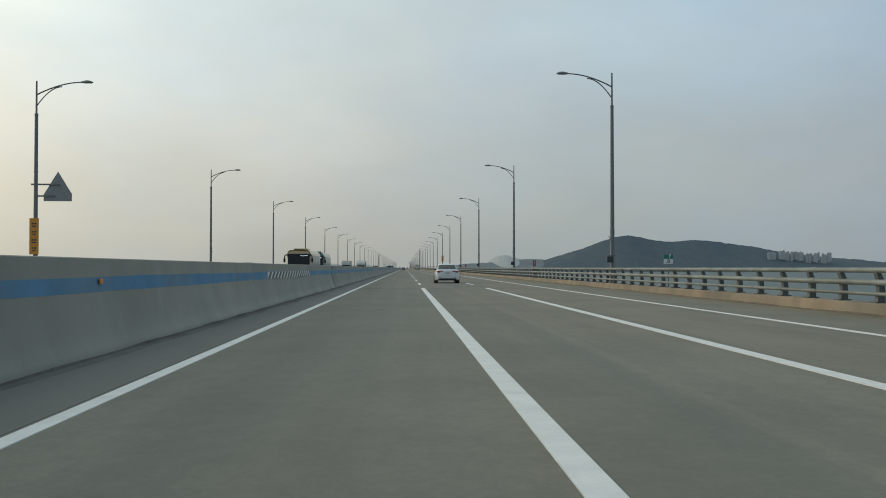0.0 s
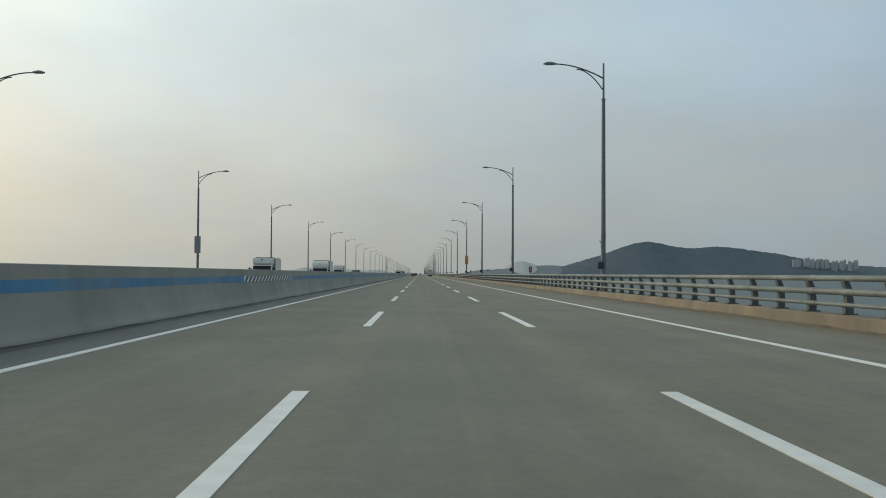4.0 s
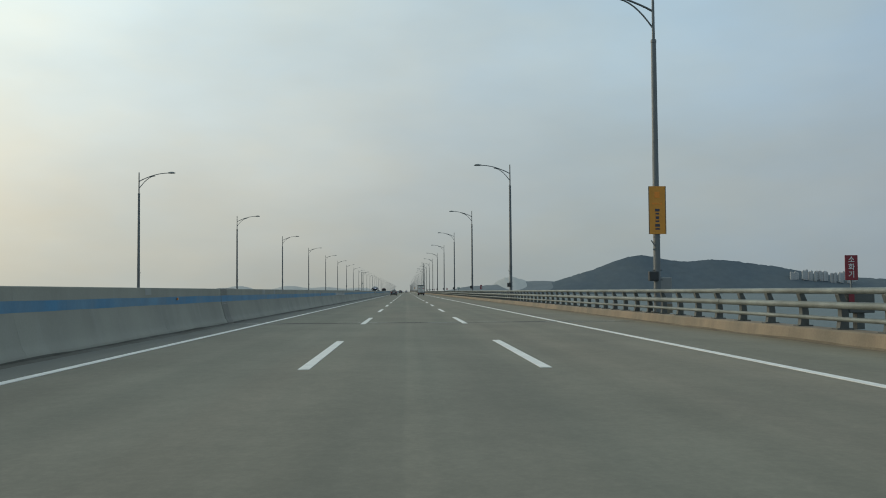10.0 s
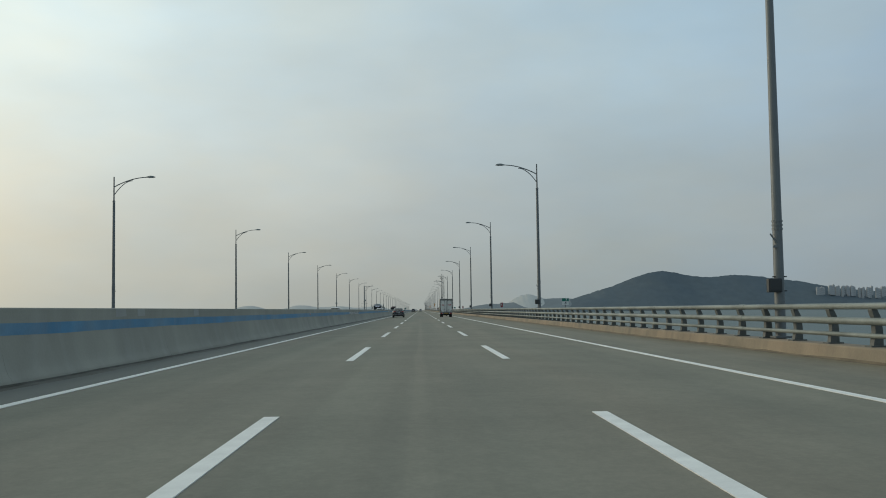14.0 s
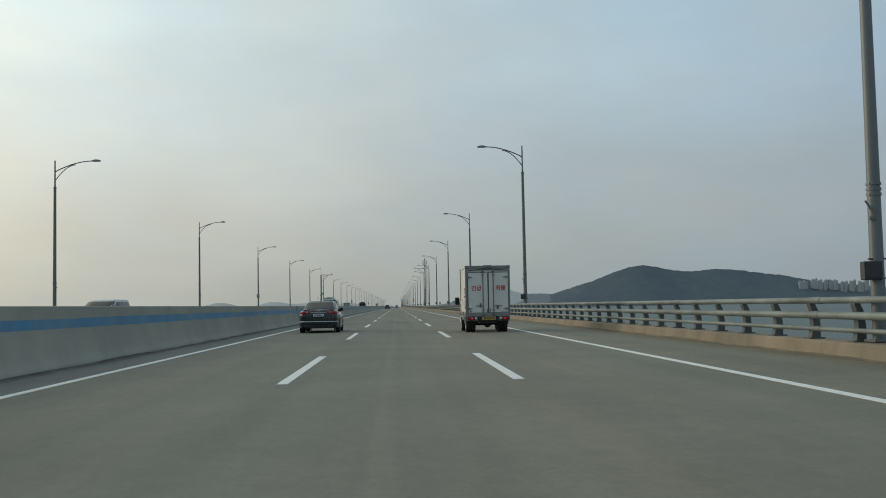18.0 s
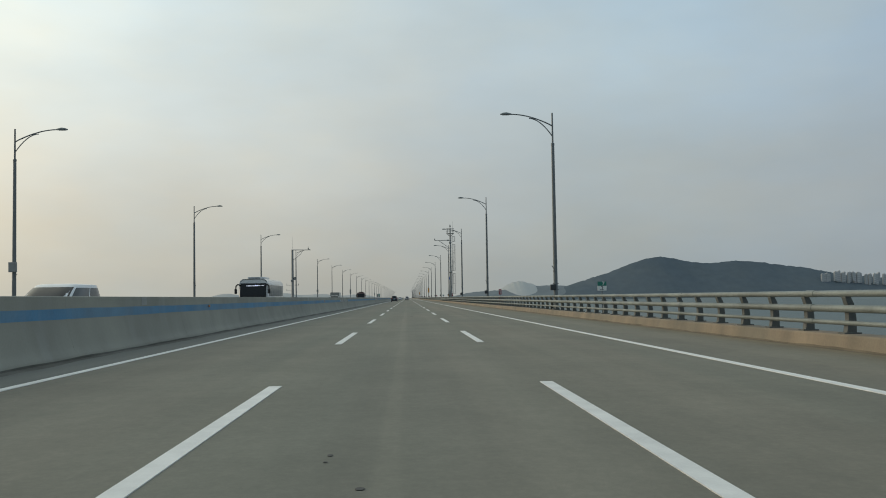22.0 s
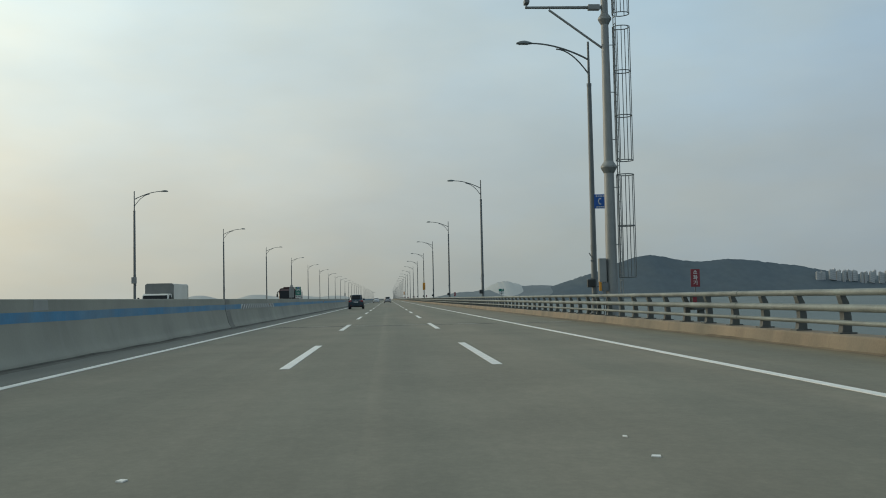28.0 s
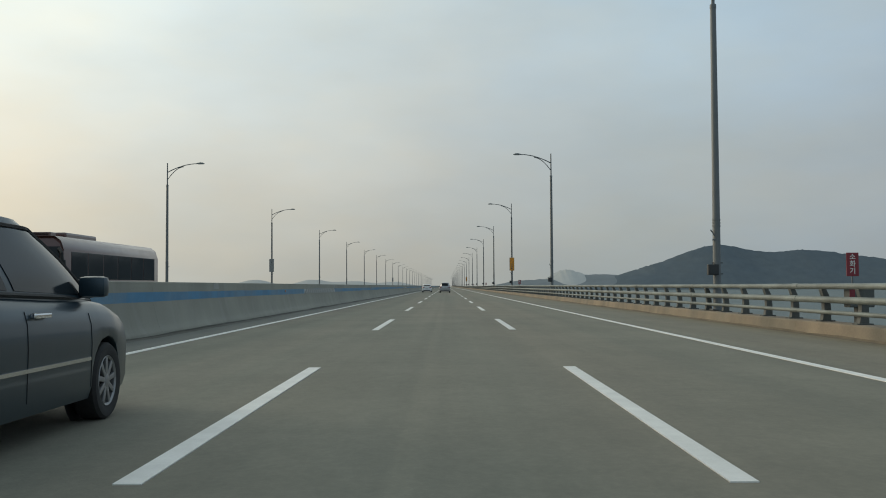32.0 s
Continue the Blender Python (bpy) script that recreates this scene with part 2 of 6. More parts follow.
M = dict(
    road=material("road_concrete", (0.170, 0.169, 0.133), 0.85, var=0.13, scale=0.9, stretch=(1.2, 0.06, 1), fine=45, bump=0.25, tint=(0.191, 0.178, 0.138)),
    foot_strip=material("foot_strip_concrete", (0.162, 0.166, 0.146), 0.85, var=0.18, scale=0.8, stretch=(2, 0.3, 1), fine=30, bump=0.2, tint=(0.142, 0.147, 0.131)),
    patch=material("barrier_repair", (0.30, 0.305, 0.285), 0.8, var=0.12, scale=1.5, fine=20, rnd=0.1),
    paint=material("road_paint", (0.73, 0.73, 0.695), 0.6, var=0.14, scale=3, fine=60, bump=0.2, rnd=0.05),
    barrier=material("barrier_concrete", (0.286, 0.284, 0.240), 0.85, var=0.16, scale=0.7, fine=25, bump=0.2, tint=(0.250, 0.250, 0.214), stain=(0.335, 0.334, 0.305), rnd=0.035),
    blue=material("blue_band_paint", (0.050, 0.205, 0.365), 0.6, var=0.26, scale=1.2, fine=16, tint=(0.105, 0.225, 0.33), stain=(0.16, 0.23, 0.28)),
    white=material("white_sign_paint", (0.62, 0.64, 0.62), 0.5, var=0.1, scale=3),
    black=material("black_paint", (0.035, 0.04, 0.045), 0.5, var=0.2, scale=3),
    joint_plate=material("weathered_plate", (0.172, 0.172, 0.150), 0.7, metal=0.0, var=0.22, scale=1.6, fine=30, bump=0.1, tint=(0.14, 0.138, 0.12), rnd=0.05),
    kerb=material("parapet_concrete", (0.268, 0.212, 0.148), 0.85, var=0.32, scale=0.8, fine=22, bump=0.25, tint=(0.205, 0.176, 0.130), stain=(0.125, 0.112, 0.090), rnd=0.03),
    rail=material("galvanised_rail", (0.225, 0.250, 0.235), 0.55, metal=0.25, var=0.34, scale=2.5, stretch=(1, 0.5, 1), fine=14, tint=(0.165, 0.182, 0.168), stain=(0.12, 0.125, 0.11)),
    post=material("rail_post_steel", (0.105, 0.113, 0.106), 0.6, metal=0.2, var=0.25, scale=3),
    pole=material("lamp_pole_grey", (0.15, 0.165, 0.17), 0.5, metal=0.3, var=0.15, scale=2),
    pole_far=material("mast_grey", (0.25, 0.26, 0.255), 0.5, metal=0.3, var=0.15, scale=2),
    head=material("lamp_head_grey", (0.13, 0.15, 0.15), 0.4, metal=0.3, var=0.1),
    lens=material("lamp_lens", (0.32, 0.34, 0.34), 0.2, var=0.05),
    dark=material("dark_housing", (0.03, 0.034, 0.036), 0.5, var=0.2),
    steel=material("joint_steel", (0.44, 0.44, 0.40), 0.5, metal=0.2, var=0.3, scale=1.6, stretch=(1, 0.2, 1), tint=(0.10, 0.10, 0.09)),
    rubber=material("joint_rubber", (0.165, 0.165, 0.136), 0.8, var=0.25, scale=1.6, stretch=(1, 0.2, 1), tint=(0.075, 0.076, 0.068)),
    # the haze of distance is painted into the base colours of the far hills
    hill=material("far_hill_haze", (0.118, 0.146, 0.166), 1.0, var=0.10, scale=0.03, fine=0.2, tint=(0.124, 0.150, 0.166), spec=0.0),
    hill_mid=material("low_far_hill_haze", (0.200, 0.226, 0.240), 1.0, var=0.08, scale=0.02, fine=0.1, spec=0.0),
    hill_pale=material("pale_far_hill_haze", (0.425, 0.440, 0.432), 1.0, var=0.05, scale=0.01, fine=0.05, spec=0.0),
    shed=material("far_sheds", (0.30, 0.31, 0.305), 1.0, var=0.3, scale=0.03, fine=0.1, spec=0.0),
    # tower walls and windows are paled towards each other to imitate haze
    flat=material("far_apartments_haze", (0.47, 0.475, 0.475), 0.9, var=0.05, scale=0.05, rnd=0.13, spec=0.1),
    flat_window=material("far_window_bands_haze", (0.37, 0.385, 0.395), 0.6, var=0.1, scale=0.05),
    sign_back=material("sign_back_aluminium", (0.24, 0.25, 0.25), 0.5, metal=0.4, var=0.12, scale=2),
    yellow=material("yellow_board", (0.62, 0.265, 0.03), 0.5, var=0.12, scale=2),
    red=material("red_board", (0.22, 0.025, 0.035), 0.5, var=0.15, scale=2),
    green=material("green_board", (0.01, 0.16, 0.12), 0.45, var=0.1, scale=2),
    sign_blue=material("blue_board", (0.015, 0.10, 0.38), 0.45, var=0.1, scale=2),
    amber=material("amber_reflector", (0.75, 0.25, 0.02), 0.3, var=0.1),
    ink=material("dark_lettering", (0.05, 0.05, 0.07), 0.5, var=0.05),
    red_ink=material("red_lettering", (0.38, 0.016, 0.024), 0.5, var=0.05),
    foot_dark=material("foot_line_dark", (0.098, 0.095, 0.078), 0.95, var=0.35, scale=1.2, fine=18, bump=0.3, tint=(0.130, 0.128, 0.110)),
    sand=material("kerb_grit", (0.135, 0.112, 0.080), 0.95, var=0.35, scale=1.5, fine=18, bump=0.3, tint=(0.165, 0.138, 0.098)),
    oil=material("oil_spot", (0.045, 0.044, 0.040), 0.7, var=0.2, scale=8),
    girder=material("girder_concrete", (0.30, 0.30, 0.28), 0.9, var=0.1),
)
# the roadway: paler wheel tracks, broad smudges and streaks across from the grooving
rn, rl = M["road"].node_tree.nodes, M["road"].node_tree.links
r_geo = rn.new("ShaderNodeNewGeometry")
r_last = rn["Principled BSDF"].inputs["Base Color"].links[0].from_socket
for r_stretch, r_scale, r_lo, r_hi, r_gain in (((0.9, 0.55, 1), 0.55, 0.38, 0.66, (0.91, 1.06)), ((0.8, 1.3, 1), 0.7, 0.48, 0.72, (1.005, 0.965)), ((2.4, 0.012, 1), 0.5, 0.38, 0.62, (0.94, 1.05)), ((1, 0.6, 1), 5.0, 0.35, 0.68, (0.95, 1.05)), ((1, 0.7, 1), 16.0, 0.40, 0.66, (0.96, 1.05)), ((1, 1, 1), 26.0, 0.62, 0.74, (1.0, 1.14))):
    r_map, r_no, r_rng, r_mul = rn.new("ShaderNodeMapping"), rn.new("ShaderNodeTexNoise"), rn.new("ShaderNodeMapRange"), rn.new("ShaderNodeVectorMath")
    r_map.inputs["Scale"].default_value = r_stretch
    r_no.inputs["Scale"].default_value, r_no.inputs["Detail"].default_value = r_scale, 4.0
    r_rng.inputs["From Min"].default_value, r_rng.inputs["From Max"].default_value = r_lo, r_hi
    r_rng.inputs["To Min"].default_value, r_rng.inputs["To Max"].default_value = r_gain
    r_mul.operation = "SCALE"
    rl.new(r_geo.outputs["Position"], r_map.inputs[0])
    rl.new(r_map.outputs[0], r_no.inputs["Vector"])
    rl.new(r_no.outputs["Fac"], r_rng.inputs[0])
    rl.new(r_last, r_mul.inputs[0])
    rl.new(r_rng.outputs[0], r_mul.inputs["Scale"])
    r_last = r_mul.outputs[0]
# across the road: a rubbed middle lane with a pale cast seam, browner outer lane, sand washed along the kerb
r_sep, r_wob, r_add, r_ramp, r_mix = rn.new("ShaderNodeSeparateXYZ"), rn.new("ShaderNodeTexNoise"), rn.new("ShaderNodeMath"), rn.new("ShaderNodeValToRGB"), rn.new("ShaderNodeVectorMath")
r_wmap, r_pos = rn.new("ShaderNodeMapping"), rn.new("ShaderNodeMapRange")
r_wmap.inputs["Scale"].default_value = (0.8, 0.10, 1)
r_wob.inputs["Scale"].default_value, r_wob.inputs["Detail"].default_value = 1.2, 4.0
rl.new(r_geo.outputs["Position"], r_wmap.inputs[0])
rl.new(r_wmap.outputs[0], r_wob.inputs["Vector"])
rl.new(r_geo.outputs["Position"], r_sep.inputs[0])
r_add.operation = "MULTIPLY_ADD"
r_add.inputs[1].default_value = 0.22
rl.new(r_wob.outputs["Fac"], r_add.inputs[0])
rl.new(r_sep.outputs["X"], r_add.inputs[2])
r_pos.inputs["From Min"].default_value, r_pos.inputs["From Max"].default_value = -6.0, 9.0
rl.new(r_add.outputs[0], r_pos.inputs[0])
ACROSS = ((-6.0, (0.99, 0.99, 0.99)), (-1.9, (0.99, 1.0, 1.0)), (-0.9, (0.975, 0.99, 0.99)), (-0.19, (0.965, 0.98, 0.985)), (-0.14, (1.06, 1.07, 1.065)), (-0.02, (1.045, 1.055, 1.055)), (0.08, (0.945, 0.96, 0.965)), (0.5, (0.955, 0.97, 0.975)),
          (1.3, (0.985, 0.99, 0.985)), (2.2, (1.02, 1.0, 0.98)), (5.2, (1.02, 1.0, 0.975)), (7.2, (1.0, 0.985, 0.95)), (8.1, (1.04, 0.975, 0.88)), (8.5, (1.10, 0.97, 0.80)))
while len(r_ramp.color_ramp.elements) < len(ACROSS):
    r_ramp.color_ramp.elements.new(0.5)
for el, (p, c) in zip(r_ramp.color_ramp.elements, ACROSS):
    el.position, el.color = (p + 6.0) / 15.0, (*[v / 1.2 for v in c], 1)
rl.new(r_pos.outputs[0], r_ramp.inputs[0])
r_mix.operation = "MULTIPLY"
rl.new(r_last, r_mix.inputs[0])
rl.new(r_ramp.outputs[0], r_mix.inputs[1])
r_gain = rn.new("ShaderNodeVectorMath")
r_gain.operation = "SCALE"
r_gain.inputs["Scale"].default_value = 1.2
rl.new(r_mix.outputs[0], r_gain.inputs[0])
rl.new(r_gain.outputs[0], rn["Principled BSDF"].inputs["Base Color"])
# sea: dull, rippled, mirrors the haze
sea_m = material("sea_water", (0.110, 0.142, 0.145), 0.55, var=0.2, scale=0.02, stretch=(1, 0.35, 1), fine=0.5, tint=(0.125, 0.152, 0.15), spec=0.2)
sn, sl = sea_m.node_tree.nodes, sea_m.node_tree.links
s_geo, s_no, s_bp = sn.new("ShaderNodeNewGeometry"), sn.new("ShaderNodeTexNoise"), sn.new("ShaderNodeBump")
s_no.inputs["Scale"].default_value, s_no.inputs["Detail"].default_value = 0.6, 6.0
s_bp.inputs["Strength"].default_value, s_bp.inputs["Distance"].default_value = 0.8, 0.5
sl.new(s_geo.outputs["Position"], s_no.inputs["Vector"])
sl.new(s_no.outputs["Fac"], s_bp.inputs["Height"])
sl.new(s_bp.outputs[0], sn["Principled BSDF"].inputs["Normal"])
M["sea"] = sea_m


# ---- mesh helpers ----
def mesh_of(name, bm, mat, smooth=False):
    me = bpy.data.meshes.new(name)
    bm.normal_update()
    bm.to_mesh(me)
    bm.free()
    me.materials.append(mat)
    if smooth:
        me.polygons.foreach_set("use_smooth", [True] * len(me.polygons))
        me.set_sharp_from_angle(angle=radians(38))
    return me


def part(name, bm, mat, parent=None, label="", smooth=False):
    """Links a bmesh as one mesh object under a thing or a part."""
    ob = new(name, mesh_of(name, bm, mat, smooth))
    ob.parent = parent
    return tagged(ob, label) if label else ob


def thing(name, x=0, y=0, z=0, rz=0, label="", category="", group="", kind=""):
    ob = new(name)
    ob.matrix_world = pose(x, y, z, 0, 0, rz)
    ob.empty_display_size = 0.2
    return tagged(ob, label, category, group, kind)


def box(bm, c, s, bevel=0.0, rot=None):
    """A box of centre c and size s, its edges rounded by bevel."""
    m = Matrix.Translation(c) @ (rot.to_4x4() if rot else Matrix()) @ Matrix.Diagonal((*s, 1))
    vs = bmesh.ops.create_cube(bm, size=1, matrix=m)["verts"]
    if bevel:
        es = list({e for v in vs for e in v.link_edges})
        bmesh.ops.bevel(bm, geom=es, offset=bevel, segments=2, affect="EDGES", profile=0.6)
    return bm


def rod(bm, p, q, r, r2=None, n=10):
    """A round bar from p to q."""
    p, q = Vector(p), Vector(q)
    d = q - p
    m = Matrix.Translation((p + q) / 2) @ d.to_track_quat("Z", "Y").to_matrix().to_4x4()
    bmesh.ops.create_cone(bm, cap_ends=True, segments=n, radius1=r, radius2=r if r2 is None else r2, depth=d.length, matrix=m)
    return bm


def tube(bm, pts, r, n=8, r_end=None):
    """A bent round bar through pts."""
    rings = []
    for i, p in enumerate(pts):
        p = Vector(p)
        d = (Vector(pts[min(i + 1, len(pts) - 1)]) - Vector(pts[max(i - 1, 0)])).normalized()
        q = d.to_track_quat("Z", "Y")
        rr = r if r_end is None else r + (r_end - r) * i / (len(pts) - 1)
        rings.append([bm.verts.new(p + q @ Vector((rr * math.cos(k * 2 * math.pi / n), rr * math.sin(k * 2 * math.pi / n), 0))) for k in range(n)])
    skin(bm, rings)
    return bm


def skin(bm, rings, closed=True, caps=True):
    """Faces between rings of equally many vertices."""
    n = len(rings[0])
    for a, b in zip(rings, rings[1:]):
        for k in range(n if closed else n - 1):
            try:
                bm.faces.new((a[k], a[(k + 1) % n], b[(k + 1) % n], b[k]))
            except ValueError:
                pass
    if caps and closed:
        for r, flip in ((rings[0], True), (rings[-1], False)):
            try:
                bm.faces.new(r[::-1] if flip else r)
            except ValueError:
                pass
    bmesh.ops.recalc_face_normals(bm, faces=bm.faces)


def extrude(bm, outline, y0, y1):
    """A prism along y: the outline holds (x, z)."""
    skin(bm, [[bm.verts.new((x, y, z)) for x, z in outline] for y in (y0, y1)])
    return bm


def plate(bm, pts, depth, axis):
    """A flat outline with thickness; axis: the way it is thick."""
    v = Vector(axis) * depth
    skin(bm, [[bm.verts.new(Vector(p)) for p in pts], [bm.verts.new(Vector(p) + v) for p in pts]])
    return bm


LETTERS = {}


def text_mesh(bm, body, size, m, depth=0.004, bold=0.0):
    """Raised lettering, centred, laid by the pose m (x along the line, z out of it)."""
    key = (body, size, depth, bold)
    if key in LETTERS:
        me = LETTERS[key].copy()
        me.transform(m)
        bm.from_mesh(me)
        bpy.data.meshes.remove(me)
        return bm
    c = bpy.data.curves.new("lettering", "FONT")
    c.body, c.size, c.extrude, c.align_x, c.align_y, c.offset, c.resolution_u = body, size, depth, "CENTER", "CENTER", bold, 2
    o = bpy.data.objects.new("lettering", c)
    scene.collection.objects.link(o)
    dg = bpy.context.evaluated_depsgraph_get()
    me = bpy.data.meshes.new_from_object(o.evaluated_get(dg))
    LETTERS[key] = me.copy()
    me.transform(m)
    bm.from_mesh(me)
    bpy.data.objects.remove(o)
    bpy.data.curves.remove(c)
    bpy.data.meshes.remove(me)
    return bm


def bars(bm, m, w, h, n=4, seed=1):
    """Unreadable writing: a row of plain bars in a field w by h."""
    r = random.Random(seed)
    x, step = -w / 2, w / n
    for i in range(n):
        bw = step * r.uniform(0.55, 0.8)
        me = bmesh.ops.create_cube(bm, size=1, matrix=m @ Matrix.Translation((x + step / 2, 0, 0)) @ Matrix.Diagonal((bw, h, 0.004, 1)))
        x += step
    return bm


def bar_parts(name, m, w, h, n, seed, mat, parent):
    """Unreadable characters as plain bars, each a part of its own."""
    r = random.Random(seed)
    for i in range(n):
        bm = bmesh.new()
        bmesh.ops.create_cube(bm, size=1, matrix=m @ Matrix.Translation((-w / 2 + (i + 0.5) * w / n, 0, 0)) @ Matrix.Diagonal((w / n * r.uniform(0.55, 0.8), h, 0.004, 1)))
        part(name, bm, mat, parent)


FACE_BACK = pose(0, 0, 0, 90, 0, 0)          # lettering that faces the camera (towards -y)

# ---- setting: sea, deck, parapets ----
S, Y0, Y1 = 50.443, -160.0, 2480.0   # lamp spacing; where the built stretch begins and ends
SPAN = 5 * S                          # between movement joints

bm = bmesh.new()
bmesh.ops.create_grid(bm, x_segments=8, y_segments=8, size=9000, matrix=Matrix.Translation((0, 2000, -17)))
tagged(part("water", bm, M["sea"]), "dull grey-blue rippled sea under haze", "sea", kind="structure")

bm = bmesh.new()
extrude(bm, [(-24.6, -0.30), (-24.6, -0.02), (-7.4, 0.0), (9.05, 0.0), (9.05, -0.30), (4.5, -1.1), (3.2, -3.0), (-18.6, -3.0), (-20.0, -1.1)], Y0, Y1)
road = tagged(part("road", bm, M["road"]), "grey grooved concrete viaduct roadway with worn wheel tracks", "road", kind="structure")

# piers under the deck
pier = None
for k in range(-1, 30):
    bm = bmesh.new()
    if pier is None:
        for x in (-13.5, -1.5):
            rod(bm, (x, 0, -24), (x, 0, -4.1), 1.5, n=20)
        box(bm, (-7.5, 0, -3.6), (17, 3.2, 1.2), 0.2)
        pier = tagged(part("pier", bm, M["girder"]), "grey concrete pier with two round columns in the sea", "pier", "piers", kind="structure")
        pier.matrix_world = pose(0, k * S, 0)
    else:
        bm.free()
        tagged(copy_thing(pier, pose(0, k * S, 0)))

# lane lines
EDGE_L, EDGE_R, P0, DASH = -5.474, 5.297, -8.949, 8.2
for x, w, name in ((EDGE_L, 0.16, "left edge"), (EDGE_R, 0.16, "right edge")):
    bm = bmesh.new()
    box(bm, (x, (Y0 + Y1) / 2, 0.003), (w, Y1 - Y0 - 1, 0.010))
    part("edge_line", bm, M["paint"], road)
bm = bmesh.new()
for x in (-9.6, -20.6):
    box(bm, (x, (Y0 + Y1) / 2, -0.008), (0.15, Y1 - Y0 - 1, 0.024))
part("edge_line", bm, M["paint"], road)
# the solid stretches before the broken ones begin
SOLID_END = 0.4
for x in (-1.83, 1.8):
    bm = bmesh.new()
    box(bm, (x, (Y0 + SOLID_END) / 2, 0.004), (0.22, SOLID_END - Y0, 0.010))
    part("solid_line", bm, M["paint"], road)
bm = bmesh.new()
box(bm, (0, DASH / 2, 0.003), (0.17, DASH, 0.010))
dash_me = mesh_of("dash", bm, M["paint"])
for i in range(1, 123):
    for x in (-1.8, 1.8):
        d = new("dash", dash_me)
        d.parent, d.location = road, (x, P0 + 20 * i, 0)
bm = bmesh.new()
for i in range(0, 123):
    for x in (-13.2, -16.9):
        box(bm, (x, P0 + 20 * i + 7, -0.011), (0.15, DASH, 0.024))
tagged(part("far_side_dashes", bm, M["paint"], road), kind="stuff")

# a slightly darker, bluer strip along the barrier's foot
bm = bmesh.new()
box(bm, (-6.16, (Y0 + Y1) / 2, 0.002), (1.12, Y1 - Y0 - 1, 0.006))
part("gutter_strip", bm, M["foot_strip"], road, "darker strip of roadway beside the barrier")
# chips of old paint beside the lane lines
for x, y, w in ((-1.79, 720.85, 0.07), (1.85, 722.2, 0.04), (1.83, 721.2, 0.08)):
    bm = bmesh.new()
    plate(bm, [(x - w / 2, y, 0.001), (x + w * 0.3, y - 0.03, 0.001), (x + w / 2, y + 0.05, 0.001), (x - w * 0.2, y + 0.07, 0.001)], 0.008, (0, 0, 1))
    part("paint_chip", bm, M["paint"], road)

# a dark line along the barrier's foot, with a ragged edge
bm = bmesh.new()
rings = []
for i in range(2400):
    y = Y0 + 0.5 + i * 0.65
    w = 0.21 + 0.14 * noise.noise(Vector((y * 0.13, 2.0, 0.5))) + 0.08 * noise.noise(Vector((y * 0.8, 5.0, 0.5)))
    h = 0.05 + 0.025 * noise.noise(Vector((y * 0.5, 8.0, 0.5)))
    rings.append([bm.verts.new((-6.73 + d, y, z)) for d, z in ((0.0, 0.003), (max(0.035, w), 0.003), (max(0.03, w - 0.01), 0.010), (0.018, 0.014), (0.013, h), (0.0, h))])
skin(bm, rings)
part("dirt_line", bm, M["foot_dark"], road, "dark ragged line along the barrier's foot")
bm = bmesh.new()
rings = []
for i in range(2400):
    y = Y0 + 0.5 + i * 0.65
    w = 0.07 + 0.04 * noise.noise(Vector((y * 0.11, 12.0, 0.5))) + 0.03 * noise.noise(Vector((y * 0.9, 15.0, 0.5)))
    h = 0.045 + 0.02 * noise.noise(Vector((y * 0.35, 18.0, 0.5))) + 0.02 * noise.noise(Vector((y * 1.1, 21.0, 0.5)))
    rings.append([bm.verts.new((8.38 + d, y, z)) for d, z in ((0.01, 0.001), (-max(0.03, w), 0.001), (-max(0.025, w - 0.01), 0.005), (-0.006, 0.010), (-0.005 + 0.185 * max(0.02, h), max(0.02, h)), (0.01 + 0.185 * max(0.02, h), max(0.02, h)))])
skin(bm, rings)
part("dirt_line", bm, M["sand"], road, "brown grit along the kerb's foot")
# oil drips
orn = random.Random(12)
for x, y, r in ((-0.34, 552.1, 0.030), (-0.62, 553.4, 0.028), (-0.63, 553.1, 0.018), (0.58, 28.6, 0.045), (0.57, 31.9, 0.05), (0.21, 604.6, 0.05), (0.2, 605.3, 0.06)):
    bm = bmesh.new()
    plate(bm, [(x + r * orn.uniform(0.7, 1.2) * math.cos(a * 0.785), y + 1.7 * r * orn.uniform(0.7, 1.2) * math.sin(a * 0.785), 0.001) for a in range(8)], 0.005, (0, 0, 1))
    part("oil_spot", bm, M["oil"], road)

# movement joints across the deck
for k in range(0, 10):
    j = thing("movement_joint", 0, k * SPAN + 0.16, 0, label="steel and rubber movement joint across the concrete deck", category="joint", group="movement joints", kind="structure")
    bm = bmesh.new()
    box(bm, (0.5, 0, 0.0), (15.2, 0.46, 0.010))
    part("rubber_seal", bm, M["rubber"], j)
    for q in range(4):
        bm = bmesh.new()
        box(bm, (0.5, -0.18 + q * 0.12, 0.001), (15.2, 0.045, 0.012))
        part("steel_strip", bm, M["steel"], j)

# median barrier: segments with chamfered foot, a blue painted band and a plain head
BX, SEG = -6.72, SPAN / 25
OUT = [(BX, 0.0), (BX, 0.06), (BX - 0.03, 0.12), (BX - 0.08, 0.19), (BX - 0.115, 0.27), (BX - 0.145, 0.38), (BX - 0.25, 0.80), (BX - 0.27, 1.272), (BX - 0.29, 1.285), (BX - 0.75, 1.285), (BX - 0.77, 1.272), (BX - 0.79, 0.8), (BX - 0.93, 0.24), (BX - 1.04, 0.07), (BX - 1.04, -0.02)]
barrier = thing("median_barrier", label="grey stained concrete median barrier with a faded blue band", category="barrier", kind="structure")
bm = bmesh.new()
extrude(bm, OUT, 0.003, SEG - 0.003)
seg_me = mesh_of("segment", bm, M["barrier"], True)
n_seg = int((Y1 - Y0) / SEG)
